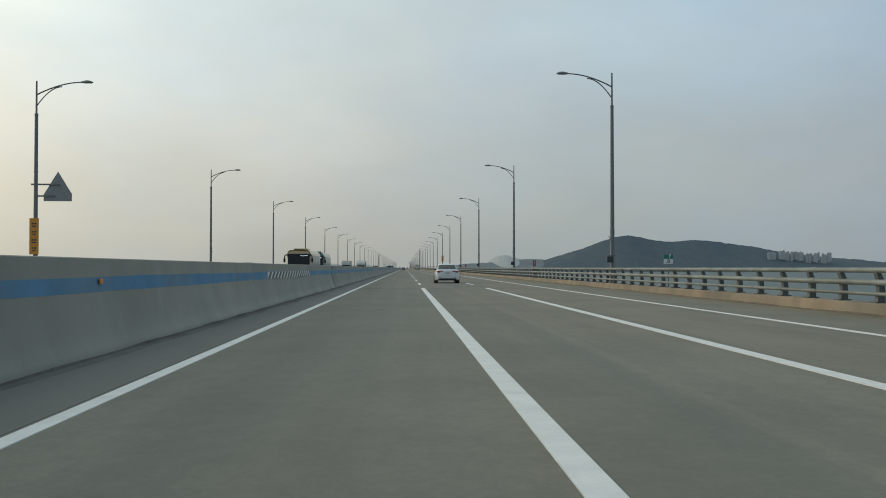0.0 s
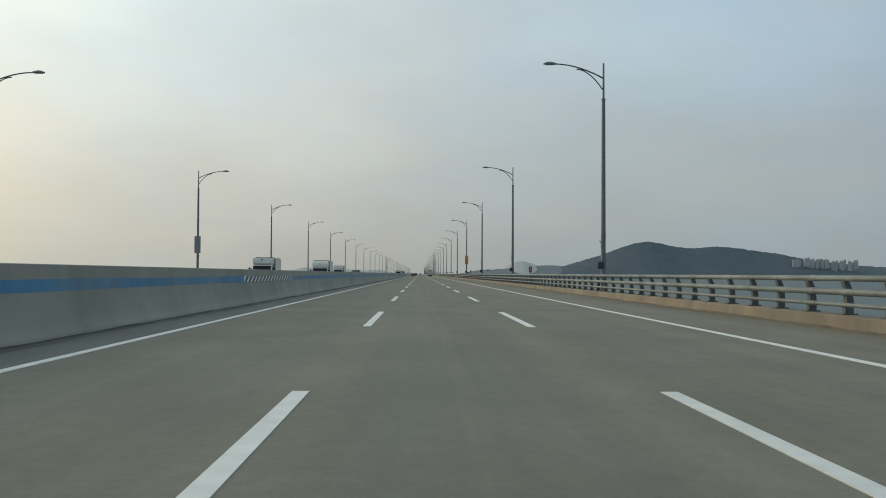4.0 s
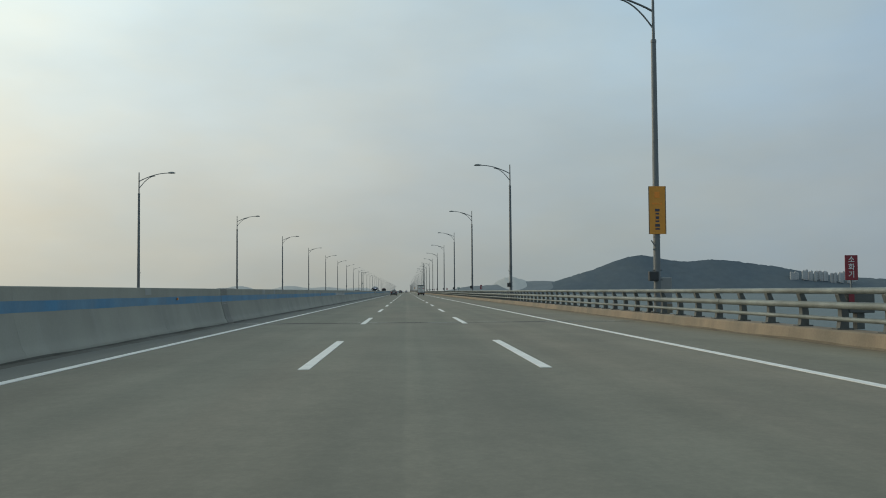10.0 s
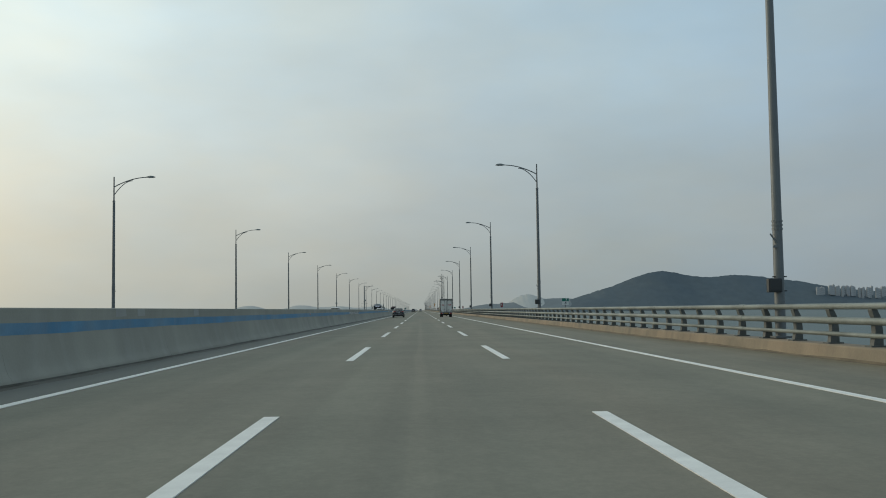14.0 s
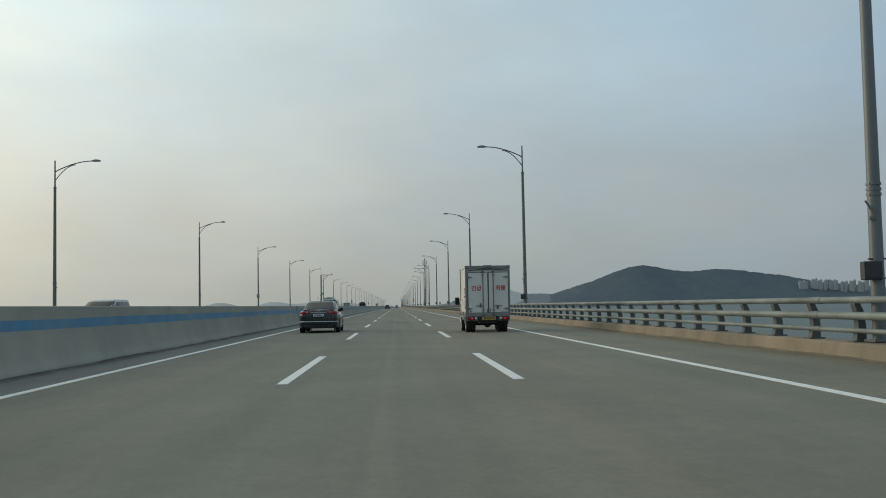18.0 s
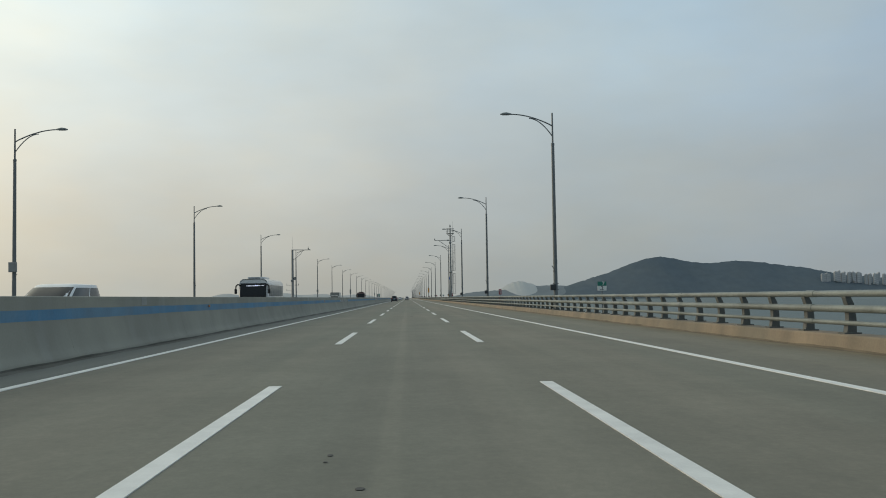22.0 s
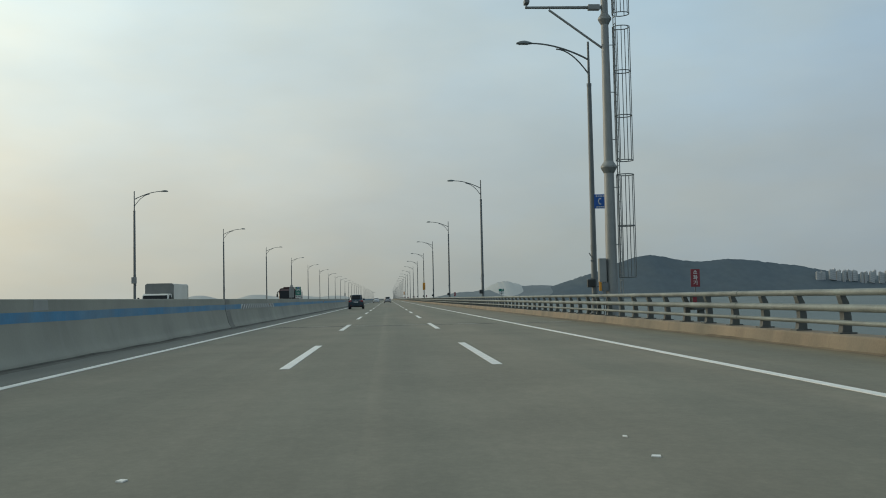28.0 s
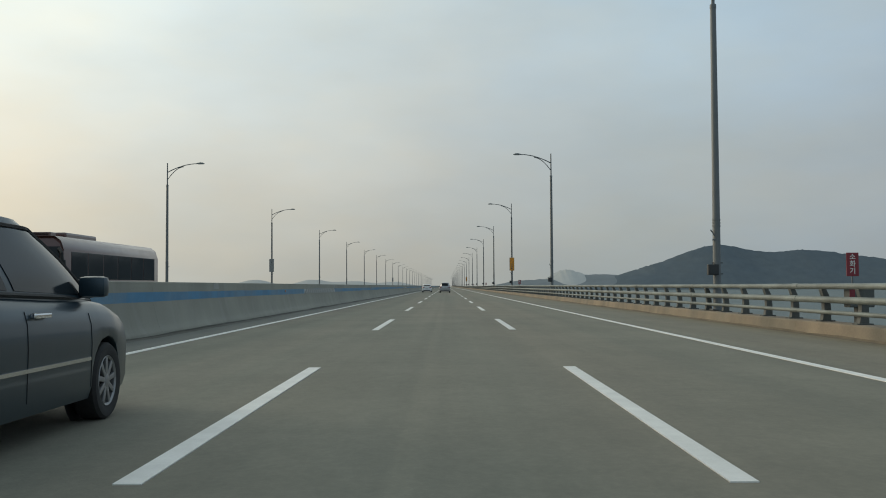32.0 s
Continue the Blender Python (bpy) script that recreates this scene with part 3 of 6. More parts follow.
for i in range(n_seg):
    o = new("segment", seg_me)
    o.parent, o.location = barrier, (0, Y0 + i * SEG, 0)
bm = bmesh.new()
box(bm, (BX - 0.5, (Y0 + Y1) / 2, 0.5), (0.3, Y1 - Y0 - 1, 1.0))
part("core", bm, M["barrier"], barrier)
BAND0, BAND1, BANDX = 0.82, 1.03, BX - 0.258
bm = bmesh.new()
rings = []
for i in range(int((Y1 - Y0 - 1) / 1.5)):
    y = Y0 + 0.5 + i * 1.5
    lo, hi = [z + 0.016 * noise.noise(Vector((y * 0.21, k, 0.5))) + 0.008 * noise.noise(Vector((y * 0.9, k, 3.5))) for k, z in ((0.0, BAND0), (9.0, BAND1))]
    rings.append([bm.verts.new((BANDX + d, y, z)) for d, z in ((-0.008, lo), (0.008, lo), (0.008, hi), (-0.008, hi))])
skin(bm, rings)
part("blue_band", bm, M["blue"], barrier, "faded blue painted band")
# pale repairs trowelled over the barrier's head and flank
pr = random.Random(21)
for y, w in [(-14.2, 0.7), (263.0, 0.95), (266.8, 0.6), (269.6, 0.55), (351.0, 0.8), (358.5, 0.7), (641.0, 0.6)] + [(y + pr.uniform(-9, 9), pr.uniform(0.5, 1.0)) for y in range(20, 1200, 31)]:
    bm = bmesh.new()
    h0 = 1.05 + pr.uniform(0, 0.05)
    plate(bm, [(BX - 0.266, y - w / 2, h0), (BX - 0.266, y + w / 2, h0 + 0.01), (BX - 0.273, y + w / 2 - 0.04, 1.268), (BX - 0.273, y - w / 2 + 0.03, 1.266)], 0.008, (1, 0, 0))
    part("repair_patch", bm, M["patch"], barrier)
# steel cover plates over the barrier's movement joints, below and above the band
def cover(pts):
    bm = bmesh.new()
    extrude(bm, [(x + 0.009, z) for x, z in pts] + [(x - 0.012, z) for x, z in reversed(pts)], 0.0, 1.12)
    return mesh_of("joint_plate", bm, M["joint_plate"])
foot_me = cover([(BX, 0.006), (BX, 0.06), (BX - 0.03, 0.12), (BX - 0.08, 0.19), (BX - 0.115, 0.27), (BX - 0.145, 0.38), (BX - 0.245, 0.785)])
head_me = cover([(BX - 0.260, 1.045), (BX - 0.27, 1.274)])
bm = bmesh.new()
extrude(bm, [(x + d, z) for d, zs in ((0.006, 1), (-0.012, -1)) for x, z in ((BX, 0.006), (BX, 0.06), (BX - 0.08, 0.19), (BX - 0.145, 0.38), (BX - 0.245, 0.80), (BX - 0.27, 1.278))[::zs]], -0.045, 0.0)
gap_me = mesh_of("joint_gap", bm, M["rubber"])
bm = bmesh.new()
rod(bm, (-0.004, 0, 0), (0.010, 0, 0), 0.018, 0.014, 8)
bolt_me = mesh_of("bolt", bm, M["steel"])
for k in range(0, 10):
    y = k * SPAN + 0.12
    for nm, me in (("joint_plate", foot_me), ("joint_plate", head_me), ("joint_gap", gap_me)):
        o = new(nm, me)
        o.parent, o.location = barrier, (0, y, 0)
        if me is foot_me:
            for q in range(4):
                b = new("bolt", bolt_me)
                b.parent, b.location = o, (BX - 0.222, 0.16 + q * 0.27, 0.74)
# hazard boards with slanting black and white stripes
STRIPES = [197.8 + 112.7 * k + (1.9 if k == -2 else 0) for k in range(-3, 20)]
bm = bmesh.new()
box(bm, (0.012, 6.55, 0), (0.012, 13.1, 0.215))
board_me = mesh_of("board", bm, M["white"])
stripe_mes = []
for q in range(16):
    y = 0.06 + q * 0.81
    bm = bmesh.new()
    plate(bm, [(0.019, y, -0.106), (0.019, min(13.08, y + 0.40), -0.106), (0.019, min(13.08, y + 0.90), 0.106), (0.019, min(13.08, y + 0.50), 0.106)], 0.005, (1, 0, 0))
    stripe_mes.append(mesh_of("stripe", bm, M["black"]))
for y in STRIPES:
    b = thing("hazard_board", BANDX, y, (BAND0 + BAND1) / 2, label="board of slanting black and white stripes on the barrier", category="hazard board", group="hazard boards")
    for nm, me in [("board", board_me)] + [("stripe", m) for m in stripe_mes]:
        o = new(nm, me)
        o.parent = b
# far parapet beyond the opposite carriageway
bm = bmesh.new()
extrude(bm, [(-24.6, 0.0), (-24.6, 0.42), (-23.4, 0.42), (-23.3, -0.02)], Y0, Y1)
for z in (0.65, 0.92, 1.16):
    box(bm, (-23.9, (Y0 + Y1) / 2, z), (0.12, Y1 - Y0, 0.1))
tagged(part("parapet_far", bm, M["kerb"]), "concrete parapet and rails beyond the opposite carriageway", "parapet", kind="structure")

# near parapet: concrete kerb in cast lengths, three pipe rails on steel posts
KX = 8.38
kerb = thing("kerb", label="low tan concrete kerb, stained and cast in lengths", category="kerb", kind="structure")
bm = bmesh.new()
extrude(bm, [(KX, 0.0), (KX + 0.05, 0.27), (KX + 0.08, 0.30), (KX + 0.62, 0.30), (KX + 0.64, -0.3), (KX + 0.2, -0.3)], 0.003, SPAN / 50 - 0.003)
kerb_me = mesh_of("kerb_length", bm, M["kerb"])
KL = SPAN / 50
for i in range(int((Y1 - Y0) / KL)):
    if i * KL < 1300:
        o = new("kerb_length", kerb_me)
        o.parent, o.location = kerb, (0, Y0 + i * KL, 0)
bm = bmesh.new()
extrude(bm, [(KX, 0.0), (KX + 0.05, 0.27), (KX + 0.08, 0.30), (KX + 0.62, 0.30), (KX + 0.64, -0.3), (KX + 0.2, -0.3)], Y0 + math.ceil(1300 / KL) * KL, Y1)
part("kerb_rest", bm, M["kerb"], kerb)
rail = thing("guard_rail", label="grey three-pipe guard rail on curved steel posts", category="guard rail", kind="structure")
RX = KX + 0.30
GAP = S / 25
for z, r, x in ((1.10, 0.066, RX - 0.02), (0.80, 0.075, RX - 0.06), (0.52, 0.048, RX - 0.06)):
    # pipes in 10 m lengths with a sleeve at each joint
    bm = bmesh.new()
    rod(bm, (x, Y0, z), (x, Y1, z), r, n=12)
    part("pipe", bm, M["rail"], rail, smooth=True)
    bm = bmesh.new()
    for i in range(130):
        rod(bm, (x, Y0 + i * GAP * 5 + 0.4, z), (x, Y0 + i * GAP * 5 + 0.85, z), r + 0.008, n=12)
    tagged(part("sleeves", bm, M["rail"], rail, smooth=True), kind="stuff")


def post_bm(bm, y=0.0):
    w = 0.09
    # web, bowed towards the road at its head, and a foot plate
    pts = [(RX + 0.16, 0.31), (RX + 0.16, 0.62), (RX + 0.12, 0.90), (RX + 0.05, 1.05), (RX - 0.02, 1.10), (RX - 0.05, 1.02), (RX + 0.00, 0.86), (RX + 0.01, 0.60), (RX - 0.04, 0.31)]
    skin(bm, [[bm.verts.new((x, y + d, z)) for x, z in pts] for d in (-w, w)])
    box(bm, (RX + 0.06, y, 0.315), (0.34, 0.30, 0.03))
    return bm


post_me = mesh_of("post", post_bm(bmesh.new()), M["post"])
first = Y0
for i in range(int((Y1 - Y0) / GAP)):
    y = Y0 + (i + 0.5) * GAP
    if 100 <= y < 700:
        o = new("post", post_me)
        o.parent, o.location = rail, (0, y, 0)
bm = bmesh.new()
verts, faces = [], []
pv, pf = [tuple(v.co) for v in post_me.vertices], [tuple(p.vertices) for p in post_me.polygons]
for i in range(int((Y1 - Y0) / GAP)):
    y = Y0 + (i + 0.5) * GAP
    if not 100 <= y < 700:
        b0 = len(verts)
        verts += [(x, yy + y, z) for x, yy, z in pv]
        faces += [tuple(b0 + v for v in f) for f in pf]
bm.free()
me = bpy.data.meshes.new("further_posts")
me.from_pydata(verts, [], faces)
me.materials.append(M["post"])
o = new("further_posts", me)
o.parent = rail
tagged(o, kind="stuff")


# ---- street lamps ----
def street_lamp(side):
    """A mast with a bowed arm towards the road (+x) and a strut below it; mirrored for the near side."""
    s = -1 if side == "near" else 1
    top = 12.27 if side == "near" else 11.78
    t = thing("street_lamp", label="grey steel street lamp with a bowed arm and flat head", category="street lamp", group="street lamps along the bridge")
    bm = bmesh.new()
    rod(bm, (0, 0, 0.0), (0, 0, top - 1.9), 0.135, 0.095, n=14)
    part("pole", bm, M["pole"], t, smooth=True)
    bm = bmesh.new()
    rod(bm, (0, 0, top - 1.9), (0, 0, top), 0.058, 0.048, n=10)
    rod(bm, (0, 0, top - 1.98), (0, 0, top - 1.86), 0.108, n=12)
    part("pole_top", bm, M["pole"], t, smooth=True)
    bm = bmesh.new()
    arc = [(s * 2.55 * u, 0, top - 0.80 + 0.74 * math.sin(u * math.pi / 2) ** 0.9) for u in [k / 10 for k in range(11)]]
    tube(bm, arc, 0.042, r_end=0.034)
    part("arm", bm, M["pole"], t, smooth=True)
    bm = bmesh.new()
    tube(bm, [(s * 1.42 * u, 0, top - 1.45 + 1.13 * (1 - (1 - u) ** 1.9)) for u in [k / 8 for k in range(9)]], 0.032)
    part("strut", bm, M["pole"], t, smooth=True)
    bm = bmesh.new()
    prof = [(0, 0.02, 0.05), (0.12, 0.11, 0.09), (0.35, 0.16, 0.14), (0.55, 0.15, 0.12), (0.72, 0.06, 0.05)]
    rings = []
    for d, w, h in prof:
        rings.append([bm.verts.new((s * (2.45 + d), w * math.cos(k * math.pi / 5), top - 0.075 + (h if math.sin(k * math.pi / 5) > 0 else 0.02) * math.sin(k * math.pi / 5))) for k in range(10)])
    skin(bm, rings)
    head = part("lamp_head", bm, M["head"], t, smooth=True)
    bm = bmesh.new()
    box(bm, (s * 2.85, 0, top - 0.095), (0.42, 0.2, 0.03), 0.01)
    part("lens", bm, M["lens"], head)
    bm = bmesh.new()
    box(bm, (0, 0, 0.34 if side == "near" else 0.46), (0.42, 0.42, 0.05), 0.01)
    part("base_plate", bm, M["pole"], t)
    for z in (3.05, 3.15, 3.25):
        bm = bmesh.new()
        rod(bm, (0, 0, z), (0, 0, z + 0.05), 0.138, n=12)
        part("clamp_ring", bm, M["pole"], t)
    bm = bmesh.new()
    rod(bm, (0, -0.1, 2.62), (s * 0.22, -0.1, 2.95), 0.022, n=6)
    box(bm, (s * 0.08, -0.1, 2.62), (0.16, 0.05, 0.06))
    part("flag_holder", bm, M["pole"], t)
    if side == "near":
        bm = bmesh.new()
        box(bm, (-0.16, -0.10, 1.64), (0.35, 0.18, 0.35), 0.02)
        box(bm, (-0.02, -0.02, 1.64), (0.16, 0.10, 0.08))
        box(bm, (-0.16, -0.195, 1.64), (0.28, 0.02, 0.27), 0.005)
        for z in (1.50, 1.86):
            box(bm, (0.0, -0.04, z), (0.36, 0.06, 0.03), 0.006)
        part("floodlight", bm, M["dark"], t, "small black floodlight clamped to the pole")
    return t


XR, XL, OFF_L = 8.94, -23.79, 1.157
for side, x, off in (("near", XR, 0.0), ("far", XL, OFF_L)):
    first = street_lamp(side)
    first.matrix_world = pose(x, -1 * S + off, 0)
    for k in range(-2, 48):
        if k != -1:
            copy_thing(first, pose(x, k * S + off, 0))


# ---- far land ----
def ridge(name, y, peaks, x0, x1, mat, label, base=-17.0, rough=8.0, step=9.0, seed=3.0):
    """A wooded ridge: a sum of broad humps with a ragged crest; it has depth, its back slopes away."""
    bm = bmesh.new()
    rows = [[], [], [], []]
    x = x0
    while x <= x1:
        h = sum(p[1] * math.exp(-((x - p[0]) / (p[2] if x < p[0] else p[3])) ** 2 / 2) for p in peaks)
        broad = h
        h += rough * (noise.noise(Vector((x * 0.006, seed, 0))) + 0.5 * noise.noise(Vector((x * 0.03, seed, 3))) + 0.35 * noise.noise(Vector((x * 0.09, seed, 7)))) * min(1, h / 25)
        for row, (dy, f) in zip(rows, ((-260, 0.0), (-120, 0.55), (0, 1.0), (300, 0.0))):
            row.append(bm.verts.new((x, y + dy + 30 * noise.noise(Vector((x * 0.004, dy, seed))), base + max(0.5, ((h if f == 1.0 else broad) - base) * f if f else 0.5))))
        x += step
    for a, b in zip(rows, rows[1:]):
        for i in range(len(a) - 1):
            bm.faces.new((a[i], a[i + 1], b[i + 1], b[i]))
    bmesh.ops.recalc_face_normals(bm, faces=bm.faces)
    return tagged(part(name, bm, mat, smooth=True), label, "hill", kind="structure")


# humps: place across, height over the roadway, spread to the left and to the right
# haze over the water is only in the ridges' colours
ridge("backdrop_hill", 4850, [(1064, 68, 198, 94), (1163, 14, 60, 70), (1485, 35, 104, 119), (1272, 17, 80, 84), (1782, 14, 150, 150), (1317, 107, 376, 594), (2326, 16, 300, 300), (1742, 12, 80, 60)], 415, 3400, M["hill"], "dark wooded hill across the water, haze painted into its blue-green")
ridge("backdrop_foothill", 4880, [(300, 16, 60, 70), (430, 24, 70, 60), (560, 30, 70, 90), (720, 36, 90, 120)], 160, 960, M["hill_mid"], "low ridge across the water, haze painted into its grey-blue", rough=6, step=6.0, seed=14.0)
ridge("backdrop_mountain", 4915, [(498, 44, 42, 34), (560, 34, 36, 60), (440, 26, 40, 50), (610, 16, 50, 70)], 250, 860, M["hill_pale"], "jagged mountain made pale by painted haze", rough=11, step=6.0, seed=9.0)
ridge("backdrop_islands", 4900, [(-560, 30, 60, 70), (-790, 30, 70, 60), (-380, 22, 60, 60), (-210, 18, 60, 50)], -1000, -100, M["hill_pale"], "low islands on the horizon, made pale by painted haze", rough=3, seed=5.0)
# a low strip of shore with sheds, and tower blocks
bm = bmesh.new()
rnd = random.Random(4)
for i in range(46):
    x = 1250 + i * 24 + rnd.uniform(-8, 8)
    box(bm, (x, 4520, -13 + rnd.uniform(0, 5)), (rnd.uniform(14, 30), 30, rnd.uniform(4, 12)))
tagged(part("far_sheds", bm, M["shed"]), "pale low sheds along the far shore", "shed", kind="stuff")


def tower_block(w, d, h):
    t = thing("apartment_tower", label="high-rise apartment tower made pale by painted haze", category="apartment tower", group="apartment towers across the water")
    bm = bmesh.new()
    box(bm, (0, 0, h / 2), (w, d, h))
    box(bm, (0, 0, h + 1.5), (w * 0.5, d * 0.5, 3))
    part("wall", bm, M["flat"], t)
    for q in range(int(h / 9)):
        bm = bmesh.new()
        box(bm, (0, -d / 2, 5 + q * 9), (w * 0.86, 0.8, 4))
        part("window_band", bm, M["flat_window"], t)
    return t


# clusters of towers: first place across, how many, height of the tops
for x0, n, top in ((1786, 4, 75), (1842, 6, 84), (1912, 5, 80), (1980, 6, 76), (2062, 4, 72)):
    for i in range(n):
        h = rnd.uniform(38, 47)
        t = tower_block(rnd.uniform(8.5, 11.5), 10, h)
        t.matrix_world = pose(x0 + i * 11.5 + rnd.uniform(-2, 2), 4722 + rnd.uniform(-8, 8), top - h + rnd.uniform(-7, 5))


# ---- vehicles ----
def paint_of(name, base, rough=0.3, metal=0.0, coat=0.6, var=0.05):
    return material(name, base, rough, metal, var=var, scale=1.5, fine=12, coat=coat)


V = dict(
    white=paint_of("white_car_paint", (0.66, 0.68, 0.69)),
    grey=paint_of("dark_grey_car_paint", (0.021, 0.023, 0.028), 0.28, 0.3),
    blue_grey=paint_of("blue_grey_car_paint", (0.021, 0.042, 0.058), 0.34, 0.4, coat=0.25),
    silver=paint_of("silver_car_paint", (0.34, 0.35, 0.36), 0.3, 0.5),
    glass=material("tinted_glass", (0.010, 0.012, 0.014), 0.08, var=0.05, spec=0.24),
    side_glass=material("side_glass", (0.014, 0.018, 0.021), 0.08, var=0.05, spec=0.3),
    tyre=material("tyre_rubber", (0.022, 0.022, 0.023), 0.85, var=0.2, scale=8),
    alloy=material("alloy_rim", (0.26, 0.265, 0.27), 0.4, 0.6, var=0.1, scale=8),
    chrome=material("chrome_trim", (0.72, 0.73, 0.74), 0.15, 1.0, var=0.05),
    plastic=material("black_plastic", (0.020, 0.021, 0.022), 0.6, var=0.2, scale=5, spec=0.25),
    tail=material("tail_light_red", (0.26, 0.010, 0.012), 0.12, var=0.1, coat=0.8),
    tail_lit=glow("lit_tail_light", (0.85, 0.03, 0.02), 0.35),
    clear=material("clear_lens", (0.62, 0.63, 0.64), 0.1, var=0.05, coat=0.8),
    plate_white=material("white_number_plate", (0.68, 0.69, 0.68), 0.4, var=0.05),
    plate_yellow=material("yellow_number_plate", (0.48, 0.31, 0.05), 0.4, var=0.08, scale=6),
    box_white=material("box_body_white", (0.66, 0.655, 0.61), 0.45, var=0.07, scale=0.8, fine=9, tint=(0.61, 0.60, 0.55), stain=(0.52, 0.49, 0.42)),
    door_white=material("box_door_white", (0.64, 0.64, 0.605), 0.45, var=0.08, scale=0.9, fine=9, tint=(0.58, 0.585, 0.55), stain=(0.44, 0.44, 0.40)),
    alu=material("box_frame_aluminium", (0.205, 0.21, 0.20), 0.45, 0.45, var=0.15, scale=2),
    rod=material("dull_steel_rod", (0.17, 0.18, 0.175), 0.5, 0.4, var=0.2, scale=4),
    gasket=material("rubber_gasket", (0.085, 0.095, 0.09), 0.7, var=0.2, scale=3),
    chassis=material("dirty_chassis", (0.03, 0.031, 0.03), 0.8, var=0.3, scale=4),
    gold=paint_of("gold_bus_paint", (0.42, 0.31, 0.16), 0.35, 0.2),
    bus_green=paint_of("green_bus_paint", (0.055, 0.15, 0.11), 0.35),
    bus_white=paint_of("white_bus_paint", (0.50, 0.52, 0.53), 0.35),
    bus_brown=paint_of("brown_coach_paint", (0.095, 0.042, 0.036), 0.35),
    led=glow("lit_route_sign", (0.75, 0.80, 0.95), 0.5),
    led_red=glow("lit_route_number", (0.95, 0.35, 0.35), 0.4),
)


def keyed(keys, u):
    """Smooth reading of (place, value) keys."""
    for (a, va), (b, vb) in zip(keys, keys[1:]):
        if u <= b:
            k = max(0.0, (u - a) / (b - a))
            k = k * k * (3 - 2 * k) * 0.5 + k * 0.5
            return va + (vb - va) * k
    return keys[-1][1]


def revolve(bm, prof, n=28, caps=True):
    """Turns (x, radius) about the x axis."""
    skin(bm, [[bm.verts.new((x, r * math.cos(k * 2 * math.pi / n), r * math.sin(k * 2 * math.pi / n))) for k in range(n)] for x, r in prof], caps=caps)
    return bm


WHEELS = {}


def wheel(parent, x, y, r, w, spokes=5, side=1):
    """One road wheel: tyre and spoked rim; x is the outer face."""
    key = (r, w, spokes)
    if key not in WHEELS:
        bm = bmesh.new()
        ri = r * 0.66
        revolve(bm, [(-w, ri * 0.98), (-w, r * 0.93), (-w * 0.88, r), (-w * 0.12, r), (0, r * 0.93), (0.004, r * 0.80), (-0.012, ri), (-w * 0.5, ri * 0.97)])
        tyre = mesh_of("tyre", bm, V["tyre"], True)
        bm = bmesh.new()
        revolve(bm, [(-0.012, ri * 1.0), (-0.006, ri * 0.98), (-0.02, ri * 0.9), (-0.07, ri * 0.88), (-0.10, ri * 0.90)], caps=False)
        for k in range(spokes):
            a = k * 2 * math.pi / spokes
            rot = Matrix.Rotation(a, 3, "X")
            box(bm, rot @ Vector((-0.028, 0, ri * 0.52)), (0.03, ri * (1.7 if spokes < 7 else 1.9) / spokes, ri * 0.82), 0.008, rot)
        revolve(bm, [(-0.05, ri * 0.26), (-0.012, ri * 0.25), (-0.006, ri * 0.15), (-0.006, 0.01)], 14)
        rim = mesh_of("rim", bm, V["alloy"], True)
        # a black disc behind the spokes stands for the shade inside the wheel
        bm = bmesh.new()
        revolve(bm, [(-w * 0.9, ri * 0.96), (-0.072, ri * 0.90), (-0.075, 0.03)], 20)
        WHEELS[key] = tyre, rim, mesh_of("hub_shadow", bm, V["plastic"])
    w0 = new("wheel")
    w0.parent = parent
    w0.matrix_local = pose(x, y, r) @ Matrix.Rotation(0 if side > 0 else math.pi, 4, "Z")
    for nm, me in zip(("tyre", "rim", "hub_shade"), WHEELS[key]):
        o = new(nm, me)
        o.parent = w0
    return w0


SEDAN = dict(
    top=[(0, 0.90), (0.012, 1.0), (0.05, 1.035), (0.14, 1.03), (0.30, 0.975), (0.55, 0.955), (0.70, 0.945), (0.78, 0.90), (0.90, 0.80), (0.97, 0.68), (1.0, 0.52)],
    low=[(0, 0.36), (0.04, 0.25), (0.14, 0.20), (0.86, 0.19), (0.96, 0.22), (1.0, 0.34)],
    wid=[(0, 0.60), (0.006, 0.74), (0.016, 0.83), (0.035, 0.90), (0.06, 0.945), (0.10, 0.975), (0.25, 1.0), (0.8, 0.985), (0.92, 0.90), (0.98, 0.76), (1.0, 0.62)],
    belt=(0.085, 0.755), roof=(0.29, 0.545), tuck=0.68)
VAN = dict(
    top=[(0, 0.95), (0.012, 1.06), (0.05, 1.12), (0.3, 1.12), (0.6, 1.08), (0.74, 1.05), (0.80, 1.025), (0.90, 0.945), (0.96, 0.815), (1.0, 0.55)],
    low=[(0, 0.36), (0.04, 0.27), (0.14, 0.23), (0.86, 0.22), (0.96, 0.25), (1.0, 0.36)],
    wid=[(0, 0.66), (0.006, 0.80), (0.016, 0.88), (0.035, 0.935), (0.06, 0.96), (0.10, 0.98), (0.25, 1.0), (0.8, 0.985), (0.92, 0.91), (0.98, 0.78), (1.0, 0.64)],
    belt=(0.01, 0.86), roof=(0.07, 0.56), tuck=0.72)


